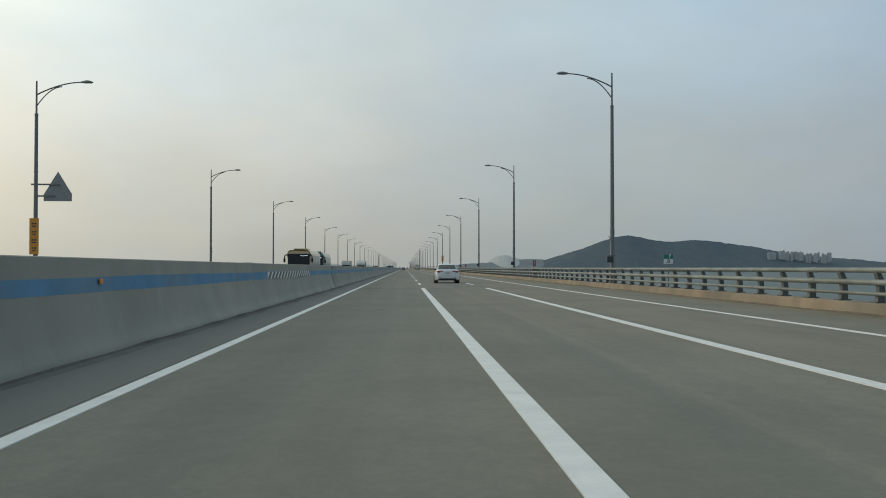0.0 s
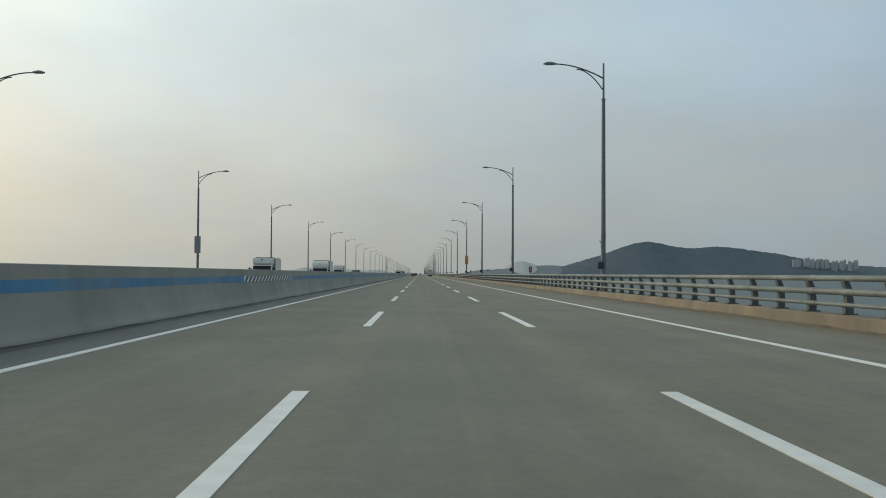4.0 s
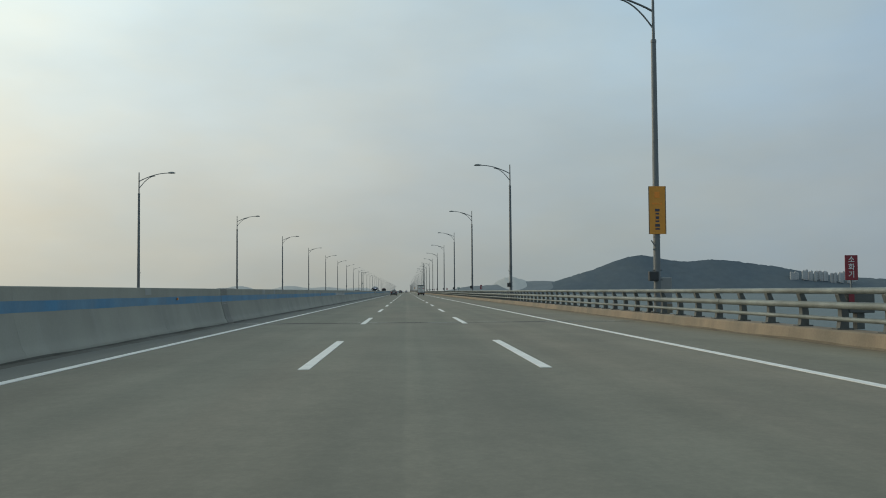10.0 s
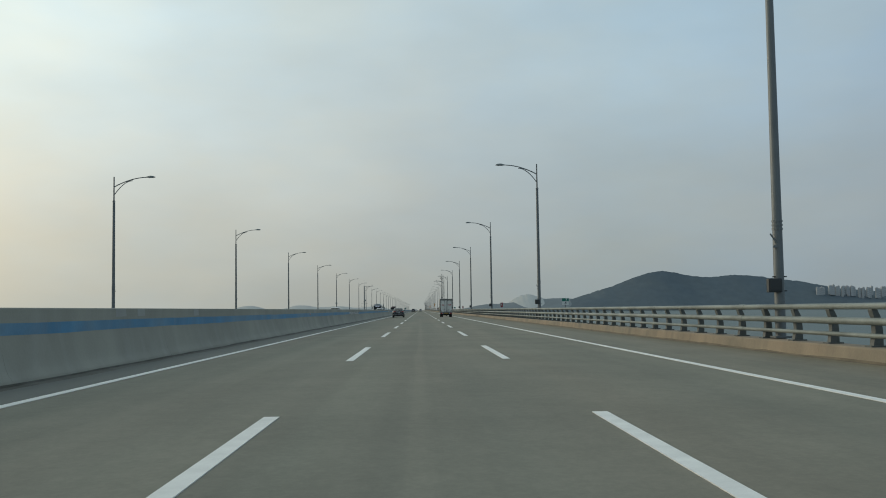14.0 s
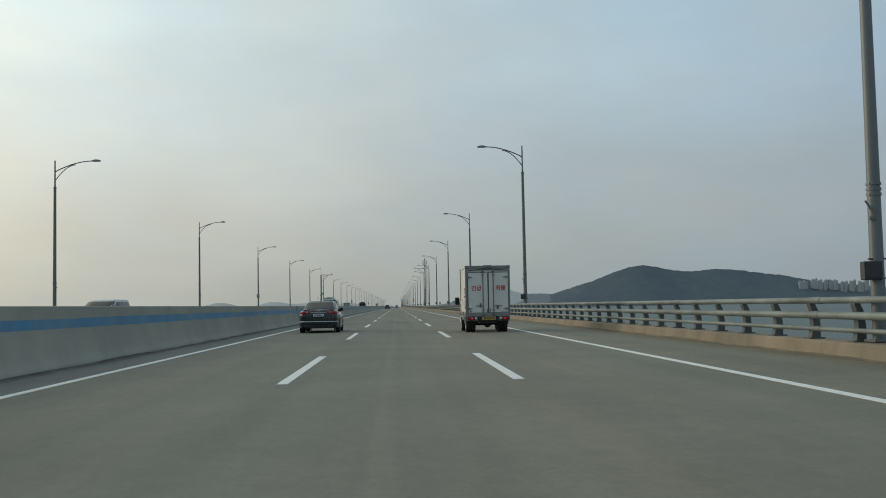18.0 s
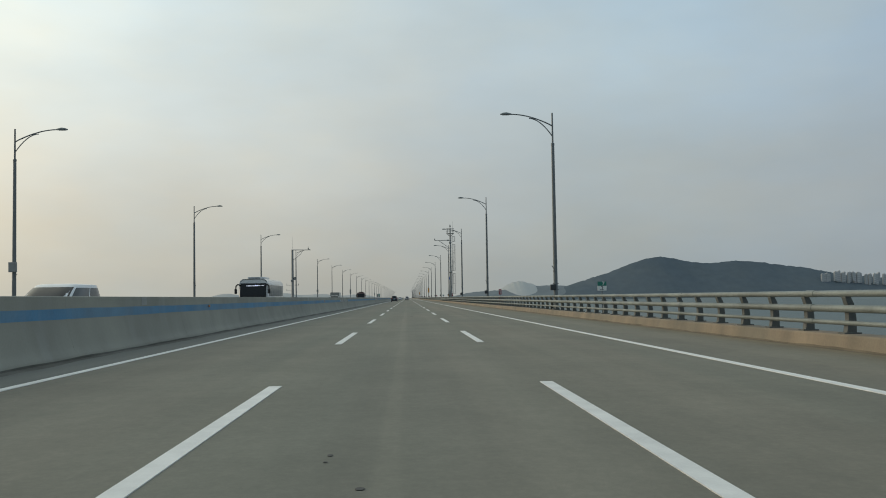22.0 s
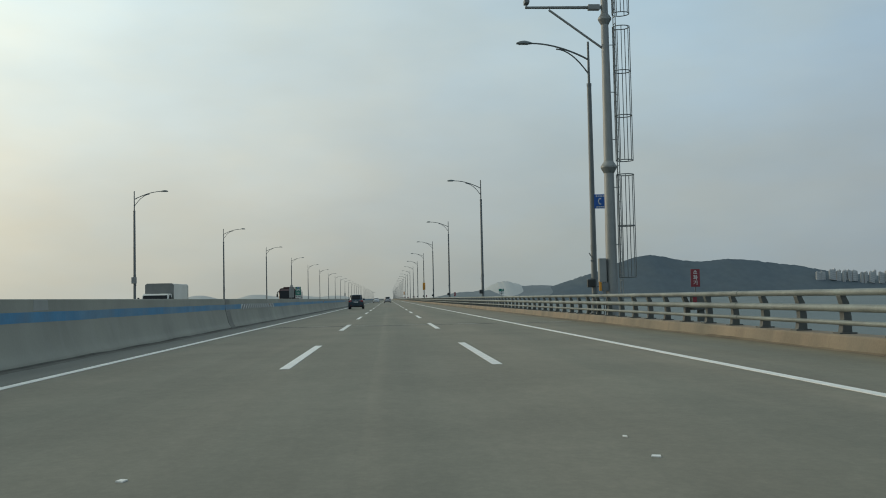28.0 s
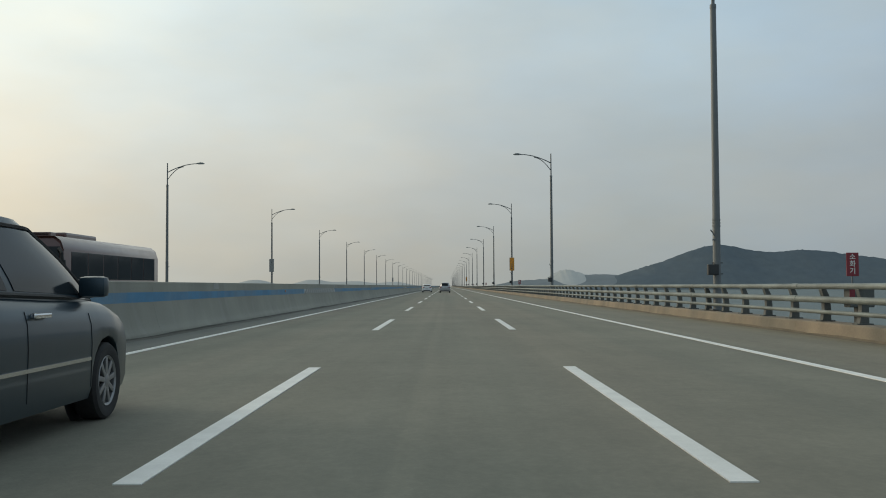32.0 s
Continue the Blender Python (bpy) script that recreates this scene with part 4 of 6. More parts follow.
def car(name, shape, L, W, H, wb, r, paint, label, lit=False, spokes=5, tail=(0.34, 0.80, 0.94), pipes=False, trim=True, moulding=False):
    """A saloon or van; its rear is at y = 0, its front at y = L."""
    t = thing(name, label=label, category="car")
    hw = W / 2
    ya = (0.20 * L, 0.20 * L + wb) if shape is SEDAN else (0.165 * L, 0.165 * L + wb)
    ra = r + 0.045

    def half(y):
        return hw * keyed(shape["wid"], y / L)

    def top(y):
        return keyed(shape["top"], y / L)

    def ring(y):
        w, zt, zb = half(y), top(y), keyed(shape["low"], y / L)
        za = zb
        for c in ya:
            if abs(y - c) < ra:
                za = max(za, r + math.sqrt(ra * ra - (y - c) ** 2))
        zm = zb + (zt - zb) * 0.55
        pts = [(0, zb), (0.70 * w, zb), (0.71 * w, za), (0.955 * w, za), (0.99 * w, max(za + 0.012, zb + 0.10)), (w, max(za + 0.03, zm)), (0.99 * w, max(za + 0.05, zt - 0.22)), (0.962 * w, max(za + 0.07, zt - 0.125)), (0.905 * w, zt - 0.05), (0.83 * w, zt - 0.010), (0.45 * w, zt + 0.022), (0, zt + 0.03)]
        return pts

    ys = sorted(set([0, 0.003 * L, 0.006 * L, 0.010 * L, 0.016 * L, 0.024 * L, 0.04 * L, 0.065 * L, 0.03 * L, 0.05 * L, 0.08 * L] + [k * L / 22 for k in range(2, 22)] + [0.965 * L, 0.98 * L, 0.992 * L, L] + [c + ra * s for c in ya for s in (-1.02, -0.99, -0.93, -0.8, -0.6, -0.35, 0, 0.35, 0.6, 0.8, 0.93, 0.99, 1.02)]))
    bm = bmesh.new()
    rings = []
    for y in ys:
        p = ring(y)
        rings.append([bm.verts.new((x, y, z)) for x, z in p] + [bm.verts.new((-x, y, z)) for x, z in p[-2:0:-1]])
    end = ring(0)
    for k, dy in ((0.86, -0.010), (0.55, -0.019), (0.2, -0.023)):
        p = [(x * k, 0.62 + (z - 0.62) * (0.6 + 0.4 * k)) for x, z in end]
        rings.insert(0, [bm.verts.new((x, dy, z)) for x, z in p] + [bm.verts.new((-x, dy, z)) for x, z in p[-2:0:-1]])
    skin(bm, rings)
    body = part("body", bm, paint, t, smooth=True)

    yb0, yb1, yr0, yr1 = [k * L for k in (*shape["belt"], *shape["roof"])]

    def cab(f, s, out=0.0, side=1):
        """A point of the cabin's side: f from rear to front, s from belt to roof."""
        y0, y1 = yb0 + (yr0 - yb0) * s ** 1.18, yb1 + (yr1 - yb1) * s ** 1.25
        w = hw * (0.87 + (shape["tuck"] - 0.87) * s ** 1.35)
        y = y0 + (y1 - y0) * f
        n = 4.4
        x = w * max(0.0, 1 - abs(2 * f - 1) ** n) ** (1 / n)
        zb = top(y) - 0.035
        return Vector((side * (x + out), y, zb + (H - 0.045 - zb) * s))

    bm = bmesh.new()
    fs = [0.5 - 0.5 * math.cos(math.pi * k / 28) for k in range(29)]
    rings = []
    for s in [k / 12 for k in range(13)]:
        p = [cab(f, s) for f in fs] + [cab(f, s, 0, -1) for f in fs[::-1][1:-1]]
        rings.append([bm.verts.new(q) for q in p])
    for k, lift in ((0.9, 0.022), (0.6, 0.04), (0.2, 0.045)):
        c = Vector((0, (yr0 + yr1) / 2, 0))
        p = [cab(f, 1.0) for f in fs] + [cab(f, 1.0, 0, -1) for f in fs[::-1][1:-1]]
        rings.append([bm.verts.new(Vector((q.x * k, c.y + (q.y - c.y) * k, H - 0.045 + lift))) for q in p])
    skin(bm, rings)
    part("cabin", bm, paint, t, smooth=True)

    def glazing(nm, f0, f1, s0, s1, side, mat, slant=0.0):
        bm = bmesh.new()
        grid = []
        for i in range(6):
            s = s0 + (s1 - s0) * i / 5
            a, b = f0 + slant * (1 - i / 5), f1
            grid.append([bm.verts.new(cab(a + (b - a) * j / 6, s, 0.006, side)) for j in range(7)])
        for p, q in zip(grid, grid[1:]):
            for j in range(6):
                bm.faces.new((p[j], p[j + 1], q[j + 1], q[j]))
        part(nm, bm, mat, t, smooth=True)

    for side in (1, -1):
        glazing("rear_side_window", 0.13, 0.46, 0.10, 0.86, side, V["glass"])
        glazing("front_side_window", 0.49, 0.89, 0.10, 0.86, side, V["side_glass"])

    def screen(nm, front):
        bm = bmesh.new()
        grid = []
        for i in range(7):
            s = 0.17 + 0.71 * i / 6
            row = []
            for j in range(9):
                g = -0.86 + 1.72 * j / 8
                y0, y1 = yb0 + (yr0 - yb0) * s ** 1.18, yb1 + (yr1 - yb1) * s ** 1.25
                w = hw * (0.87 + (shape["tuck"] - 0.87) * s ** 1.35)
                k = (1 - (1 - abs(g) ** 4.4) ** (1 / 4.4)) / 2
                y = (y1 - (y1 - y0) * k + 0.008) if front else (y0 + (y1 - y0) * k - 0.014)
                zb = top(y) - 0.035
                row.append(bm.verts.new((g * w, y, zb + (H - 0.045 - zb) * s + 0.008)))
            grid.append(row)
        for p, q in zip(grid, grid[1:]):
            for j in range(8):
                bm.faces.new((p[j], p[j + 1], q[j + 1], q[j]))
        bmesh.ops.recalc_face_normals(bm, faces=bm.faces)
        part(nm, bm, V["glass"], t, smooth=True)

    screen("windscreen", True)
    screen("rear_window", False)
    if trim or moulding:
        for side in (1, -1):
            bm = bmesh.new()
            arc = [cab(0.10, 0.06, 0.012, side)] + [cab(0.10 - 0.015 * math.sin(k * math.pi / 4), 0.06 + 0.84 * k / 4, 0.012, side) for k in range(1, 5)] + [cab(f, 0.90, 0.012, side) for f in (0.25, 0.45, 0.65, 0.85, 0.91)] + [cab(0.915, s, 0.012, side) for s in (0.6, 0.3, 0.06)]
            tube(bm, arc + [cab(f, 0.05, 0.012, side) for f in (0.7, 0.4, 0.11)], 0.009 if trim else 0.018, n=5)
            part("window_trim", bm, V["chrome"] if trim else V["plastic"], t, "chrome window surround" if trim else "black window surround")
    for c in ya:
        for side in (1, -1):
            wheel(t, side * (half(c) + 0.002), c, r, 0.215, spokes, side)
            bm = bmesh.new()
            revolve(bm, [(-0.26, ra * 0.99), (-0.24, 0.02)], 24)
            o = part("wheel_housing", bm, V["plastic"], t)
            o.matrix_local = pose(side * half(c), c, r) @ Matrix.Rotation(0 if side > 0 else math.pi, 4, "Z")
    # rear lamps wrap round the corners
    xin, z0, z1 = tail
    plan = [(half(0) * k / 8, -0.024 * (1 - (k / 8) ** 2)) for k in range(8)] + [(half(y), y) for y in [0.10 * L * (k / 16) ** 1.6 for k in range(17)]]

    def wrap(bm, side, x_from, y_to, lo, hi, out=0.012, deep=0.03, tight=0.992):
        """A band that follows the car's rear in plan, from x_from round to y_to; lo and hi: heights over its run from 0 to 1."""
        run = [(x_from, next(y for x, y in plan if x >= x_from - 1e-6))] + [(x, y) for x, y in plan if x > x_from + 0.01 and y <= y_to]
        rings = []
        for i, (x, y) in enumerate(run):
            u = i / (len(run) - 1)
            p, q = run[max(i - 1, 0)], run[min(i + 1, len(run) - 1)]
            tx, ty = q[0] - p[0], q[1] - p[1]
            n = math.hypot(tx, ty) or 1.0
            nx, ny = ty / n, -tx / n
            a_, b_ = lo(u), hi(u)
            rings.append([bm.verts.new((side * (x * tight + nx * o), y + ny * o, z)) for o, z in ((-deep, a_), (out * 0.5, a_), (out, (a_ + b_) / 2), (out * 0.5, b_), (-deep, b_))])
        skin(bm, rings)

    for side in (1, -1):
        bm = bmesh.new()
        wrap(bm, side, xin * hw, 0.085 * L, lambda u: z1 - (z1 - z0) * min(1.0, 0.45 + 1.6 * u) * (1 - 0.55 * max(0, u - 0.6) / 0.4), lambda u: z1 - (z1 - z0) * 0.25 * max(0, u - 0.5) / 0.5, 0.022, 0.03, 0.966)
        lamp = part("tail_light", bm, V["tail_lit"] if lit else V["tail"], t, "red tail light", smooth=True)
        bm = bmesh.new()
        wrap(bm, side, (xin + 0.12) * hw, 0.002 * L, lambda u: z0 + (z1 - z0) * 0.56, lambda u: z0 + (z1 - z0) * 0.74, 0.028, 0.03, 0.966)
        part("reversing_lens", bm, V["clear"], lamp)
        bm = bmesh.new()
        yh = 0.955 * L
        box(bm, (side * half(yh) * 0.70, yh - 0.03, top(yh) - 0.10), (0.30, 0.20, 0.11), 0.04, Matrix.Rotation(-side * 0.75, 3, "Z"))
        part("headlight", bm, V["clear"], t)
        # mirror on its foot
        p = cab(0.83 if moulding else 0.885, 0.06, 0.0, side)
        bm = bmesh.new()
        box(bm, p + Vector((side * 0.115, -0.02, 0.10)), (0.24, 0.14, 0.18) if moulding else (0.20, 0.11, 0.15), 0.05)
        box(bm, p + Vector((side * 0.04, 0.0, 0.03)), (0.12, 0.06, 0.05), 0.01)
        mir = part("door_mirror", bm, V["plastic"] if paint is V["grey"] else paint, t, smooth=True)
        bm = bmesh.new()
        box(bm, p + Vector((side * 0.108, -0.074, 0.10)), (0.16, 0.008, 0.11), 0.003)
        part("mirror_glass", bm, V["side_glass"], mir, "mirror glass")
        for f in (0.30, 0.53):
            y = yb0 + (yb1 - yb0) * f
            bm = bmesh.new()
            box(bm, (side * (half(y) * 0.985 + 0.012), y, top(y) - (0.15 if moulding else 0.17)), (0.05 if moulding else 0.035, 0.30 if moulding else 0.21, 0.04), 0.014)
            part("door_handle", bm, V["chrome"], t)
        # door gaps
        for f in (0.14, 0.475, 0.83):
            y = yb0 + (yb1 - yb0) * f
            if any(abs(y - c) < ra + 0.02 for c in ya):
                y = min((c + s * (ra + 0.03) for c in ya for s in (-1, 1)), key=lambda q: abs(q - y))
            bm = bmesh.new()
            p = ring(y)[4:8]
            for (x0_, z0_), (x1_, z1_) in zip(p, p[1:]):
                rod(bm, (side * (x0_ + 0.0005), y, z0_), (side * (x1_ + 0.0005), y, z1_), 0.0045, n=5)
            part("door_gap", bm, V["plastic"], t)
        bm = bmesh.new()
        y0_, y1_ = ya[0] + ra + 0.06, ya[1] - ra - 0.06
        zz = 0.34 if not moulding else 0.56
        skin(bm, [[bm.verts.new((side * (half(y) * 0.992 + dx), y, zz + dz)) for dx, dz in ((-0.02, -0.018), (0.014, -0.014), (0.014, 0.014), (-0.02, 0.018))] for y in [y0_ + (y1_ - y0_) * k / 6 for k in range(7)]])
        part("sill_trim", bm, V["chrome"], t, "bright strip along the doors")
    for nm, lo_, hi_, o_, yt, m_ in (("bumper_valance", 0.235, 0.365, 0.010, 0.004 * L, V["plastic"]), ("bumper_trim", 0.50, 0.525, 0.016, 0.06 * L, V["chrome"] if trim else paint)):
        for side in (1, -1):
            bm = bmesh.new()
            wrap(bm, side, 0.0, yt, lambda u: lo_, lambda u: hi_, o_)
            part(nm, bm, m_, t, smooth=True)
    for side in (1, -1):
        bm = bmesh.new()
        wrap(bm, side, 0.0, 0.0005, lambda u: 0.585, lambda u: 0.593, 0.004)
        part("boot_gap", bm, V["plastic"], t)
        if not pipes:
            bm = bmesh.new()
            wrap(bm, side, 0.50 * hw, 0.004 * L, lambda u: 0.415, lambda u: 0.440, 0.016)
            part("bumper_reflector", bm, V["tail"], t, "narrow red reflector")
        if shape is SEDAN:
            # the boot lid's edge from the lamps down to the bumper
            bm = bmesh.new()
            xe = 0.62 * hw
            ye = next(y for x, y in plan if x >= xe)
            rod(bm, (side * xe, ye - 0.006, 0.59), (side * (xe + 0.03), ye - 0.004, z0 + 0.02), 0.004, n=5)
            part("boot_edge", bm, V["plastic"], t)
    if shape is SEDAN:
        bm = bmesh.new()
        rings = []
        for k in range(13):
            x = hw * 0.74 * (k / 6 - 1)
            lift = 0.012 - 0.014 * abs(k / 6 - 1) ** 2.5
            y = 0.030 * L + 0.05 * abs(k / 6 - 1) ** 2
            zt = top(y) + 0.016
            rings.append([bm.verts.new((x, y + dy, zt + dz)) for dy, dz in ((-0.045, -0.03), (-0.05, lift), (0.10, -0.004), (0.10, -0.04))])
        skin(bm, rings)
        part("boot_lip", bm, paint, t, smooth=True)
    bm = bmesh.new()
    box(bm, (0, -0.028, (z0 + z1) / 2 + 0.01), (xin * hw * 2, 0.03, 0.022), 0.004)
    part("boot_trim", bm, V["chrome"], t)
    bm = bmesh.new()
    box(bm, (0, -0.028, z0 - 0.035), (0.48, 0.016, 0.11), 0.006)
    pl = part("number_plate", bm, V["plate_white"], t, "white plate with dark bars")
    bar_parts("plate_bar", pose(0, -0.038, z0 - 0.035) @ FACE_BACK, 0.40, 0.065, 7, 5, M["ink"], pl)
    bm = bmesh.new()
    box(bm, (0, -0.012, z1 + 0.01), (0.11, 0.03, 0.028), 0.004)
    part("badge", bm, V["chrome"], t)
    if pipes:
        for side in (1, -1):
            bm = bmesh.new()
            n = 16
            rings = []
            for y, k in ((-0.03, 1.0), (-0.032, 0.84), (0.02, 0.84)):
                rings.append([bm.verts.new((side * hw * 0.56 + 0.10 * k * math.cos(a * 2 * math.pi / n), y, 0.315 + 0.042 * k * math.sin(a * 2 * math.pi / n))) for a in range(n)])
            skin(bm, rings, caps=False)
            part("exhaust_tip", bm, V["rod"], t)
        bm = bmesh.new()
        plate(bm, [(-0.012, yr0 + 0.05, H - 0.01), (-0.012, yr0 + 0.19, H - 0.01), (-0.012, yr0 + 0.10, H + 0.075), (-0.012, yr0 + 0.06, H + 0.085)], 0.024, (1, 0, 0))
        part("roof_antenna", bm, V["plastic"], t)
    return t


white_saloon = car("saloon", SEDAN, 4.86, 1.865, 1.475, 2.80, 0.325, V["white"], "white four-door saloon with dark rear window on the road", tail=(0.40, 0.80, 0.93))
white_saloon.matrix_world = pose(0.35, 18.0, 0)
dark_saloon = car("saloon", SEDAN, 4.97, 1.85, 1.475, 2.84, 0.335, V["grey"], "dark grey four-door saloon with chrome trim and twin exhausts", lit=False, spokes=10, tail=(0.40, 0.84, 0.985), pipes=True)
dark_saloon.matrix_world = pose(-3.60, 480.9, 0, 0, 0, 0.3)
grey_van = car("people_carrier", VAN, 4.78, 1.84, 1.715, 2.88, 0.335, V["blue_grey"], "blue-grey people carrier with chrome door strip", spokes=9, tail=(0.5, 0.85, 1.02), trim=False, moulding=True)
grey_van.matrix_world = pose(-3.82, 830.3, 0)
ahead = car("saloon", SEDAN, 4.70, 1.82, 1.47, 2.75, 0.32, V["white"], "white saloon far ahead on the road", tail=(0.45, 0.80, 0.93))
ahead.matrix_world = pose(-3.5, 1004, 0)
ahead2 = car("people_carrier", VAN, 4.70, 1.84, 1.72, 2.80, 0.33, V["silver"], "silver people carrier far ahead on the road", tail=(0.55, 0.85, 1.02), trim=False)
ahead2.matrix_world = pose(-0.2, 990, 0)
oncoming = car("people_carrier", VAN, 4.7, 1.84, 1.78, 2.8, 0.34, V["grey"], "dark people carrier on the opposite carriageway", trim=False)
oncoming.matrix_world = pose(-10.6, 204.6, -0.01, 0, 0, 180)
o2 = car("people_carrier", VAN, 4.7, 1.84, 1.74, 2.8, 0.34, V["white"], "white people carrier on the opposite carriageway", trim=False)
o2.matrix_world = pose(-10.4, 578, -0.01, 0, 0, 180)
o3 = car("saloon", SEDAN, 4.7, 1.82, 1.46, 2.7, 0.32, V["grey"], "dark saloon on the opposite carriageway")
o3.matrix_world = pose(-12.0, 283, -0.01, 0, 0, 180)
o4 = car("people_carrier", VAN, 4.7, 1.85, 1.74, 2.75, 0.33, V["silver"], "silver people carrier on the opposite carriageway", trim=False)
o4.matrix_world = pose(-13.4, 484, -0.01, 0, 0, 180)


def side_outline(bm, pts, x0, x1, bevel=0.0):
    """A solid from a side outline of (y, z), from x0 to x1."""
    vs = [[bm.verts.new((x, y, z)) for y, z in pts] for x in (x0, x1)]
    skin(bm, vs)
    return bm


def small_cab(t, y, W, H, L, paint, z0=0.36, arch=(0.55, 0.40)):
    """The forward cab of a light truck: its back is at y, its nose at y + L."""
    hw = W / 2
    ay, ar = y + arch[0], arch[1]
    keys = [(y, z0 + 0.12), (y, H - 0.06), (y + 0.06, H), (y + L * 0.40, H + 0.01), (y + L * 0.52, H - 0.05), (y + L * 0.90, 1.16), (y + L * 0.97, 1.04), (y + L, 0.78), (y + L, 0.44), (y + L - 0.05, z0 - 0.02)]
    wheel_arc = [(ay + ar * math.cos(math.pi * k / 10), 0.33 + ar * math.sin(math.pi * k / 10)) for k in range(11)]
    pts = keys + [(ay + ar + 0.02, z0 - 0.02)] + [p for p in wheel_arc if p[1] > z0] + [(ay - ar - 0.02, z0 + 0.12)]
    bm = bmesh.new()
    rings = []

    def narrow(z):
        return 1.0 if z < 1.05 else 1.0 - 0.16 * min(1.0, (z - 1.05) / (H - 1.05)) ** 1.2

    for k, inset in ((-1, 0.05), (-0.99, 0.015), (-0.96, 0.0), (0.96, 0.0), (0.99, 0.015), (1, 0.05)):
        cy, cz = y + L * 0.45, 1.1
        rings.append([bm.verts.new((k * hw * narrow(z), cy + (py - cy) * (1 - inset), cz + (z - cz) * (1 - inset))) for py, z in pts])
    skin(bm, rings)
    cab = part("cab", bm, paint, t, smooth=True)

    def on_side(py, z, side, out=0.008):
        return (side * (hw * narrow(z) + out), py, z)

    for side in (-1, 1):
        bm = bmesh.new()
        w = [(y + 0.26, 1.19), (y + L * 0.80, 1.17), (y + L * 0.52, H - 0.12), (y + 0.30, H - 0.12)]
        a = [bm.verts.new(on_side(p, z, side)) for p, z in w]
        b = [bm.verts.new(on_side(p, z, side, -0.03)) for p, z in w]
        skin(bm, [a, b])
        part("side_window", bm, V["side_glass"], t)
        bm = bmesh.new()
        tube(bm, [on_side(p, z, side, 0.012) for p, z in [(y + L * 0.83, 1.15), (y + L * 0.53, H - 0.09), (y + 0.28, H - 0.09)]], 0.028, n=6)
        part("weather_strip", bm, V["plastic"], t)
        bm = bmesh.new()
        tube(bm, [on_side(p, z, side, 0.001) for p, z in [(y + 0.22, H - 0.08), (y + 0.20, 1.1), (y + 0.28, 0.74), (ay + 0.1, 0.33 + ar + 0.02)]], 0.006, n=5)
        tube(bm, [on_side(p, z, side, 0.001) for p, z in [(y + L * 0.86, 1.12), (y + L * 0.90, 0.9), (y + L * 0.84, 0.50)]], 0.006, n=5)
        part("door_gap", bm, V["plastic"], t)
        bm = bmesh.new()
        box(bm, on_side(y + 0.36, 0.99, side, 0.0), (0.04, 0.13, 0.17), 0.02)
        part("fuel_cap" if side < 0 else "air_vent", bm, V["plastic"], t)
        bm = bmesh.new()
        box(bm, on_side(y + 0.40, 0.82, side, 0.006), (0.02, 0.07, 0.05), 0.006)
        part("door_handle", bm, V["plastic"], t)
        bm = bmesh.new()
        box(bm, on_side(y + L * 0.93, 0.86, side, -0.005), (0.03, 0.09, 0.05), 0.01)
        part("side_indicator", bm, M["amber"], t)
        bm = bmesh.new()
        for q in range(2):
            box(bm, on_side(y + L * 0.62, 0.985 - q * 0.045, side, 0.001), (0.004, 0.75, 0.016))
        part("red_stripe" if side < 0 else "side_stripe", bm, M["red_ink"], t)
        # tall mirror on two stays
        bm = bmesh.new()
        mx, my = side * (hw + 0.13), y + L * 0.86
        box(bm, (mx, my, 1.32), (0.20, 0.10, 0.34), 0.04)
        rod(bm, on_side(y + L * 0.80, 1.22, side, -0.02), (mx, my, 1.22), 0.016, n=6)
        rod(bm, on_side(y + L * 0.80, 1.36, side, -0.05), (mx, my, 1.40), 0.016, n=6)
        part("mirror", bm, V["plastic"], t, smooth=True)
        bm = bmesh.new()
        for q in range(5):
            box(bm, on_side(y + 0.12 + q * 0.045, 0.56, side, 0.001), (0.006, 0.018, 0.10))
        part("vent_slots", bm, V["plastic"], t)
        bm = bmesh.new()
        box(bm, (side * hw * 0.78, y + L - 0.02, 0.76), (0.30, 0.10, 0.20), 0.04)
        part("headlight", bm, V["clear"], t)
    bm = bmesh.new()
    w = [(-1, 1.20, y + L * 0.88), (1, 1.20, y + L * 0.88), (1, H - 0.12, y + L * 0.545), (-1, H - 0.12, y + L * 0.545)]
    skin(bm, [[bm.verts.new((k * (hw * narrow(z) - 0.09), py + d, z + d * 0.7)) for k, z, py in w] for d in (0.012, -0.02)])
    part("windscreen", bm, V["glass"], t)
    bm = bmesh.new()
    box(bm, (0, y + L - 0.01, 0.46), (W * 0.97, 0.10, 0.20), 0.04)
    part("front_bumper", bm, V["plastic"], t)
    return cab


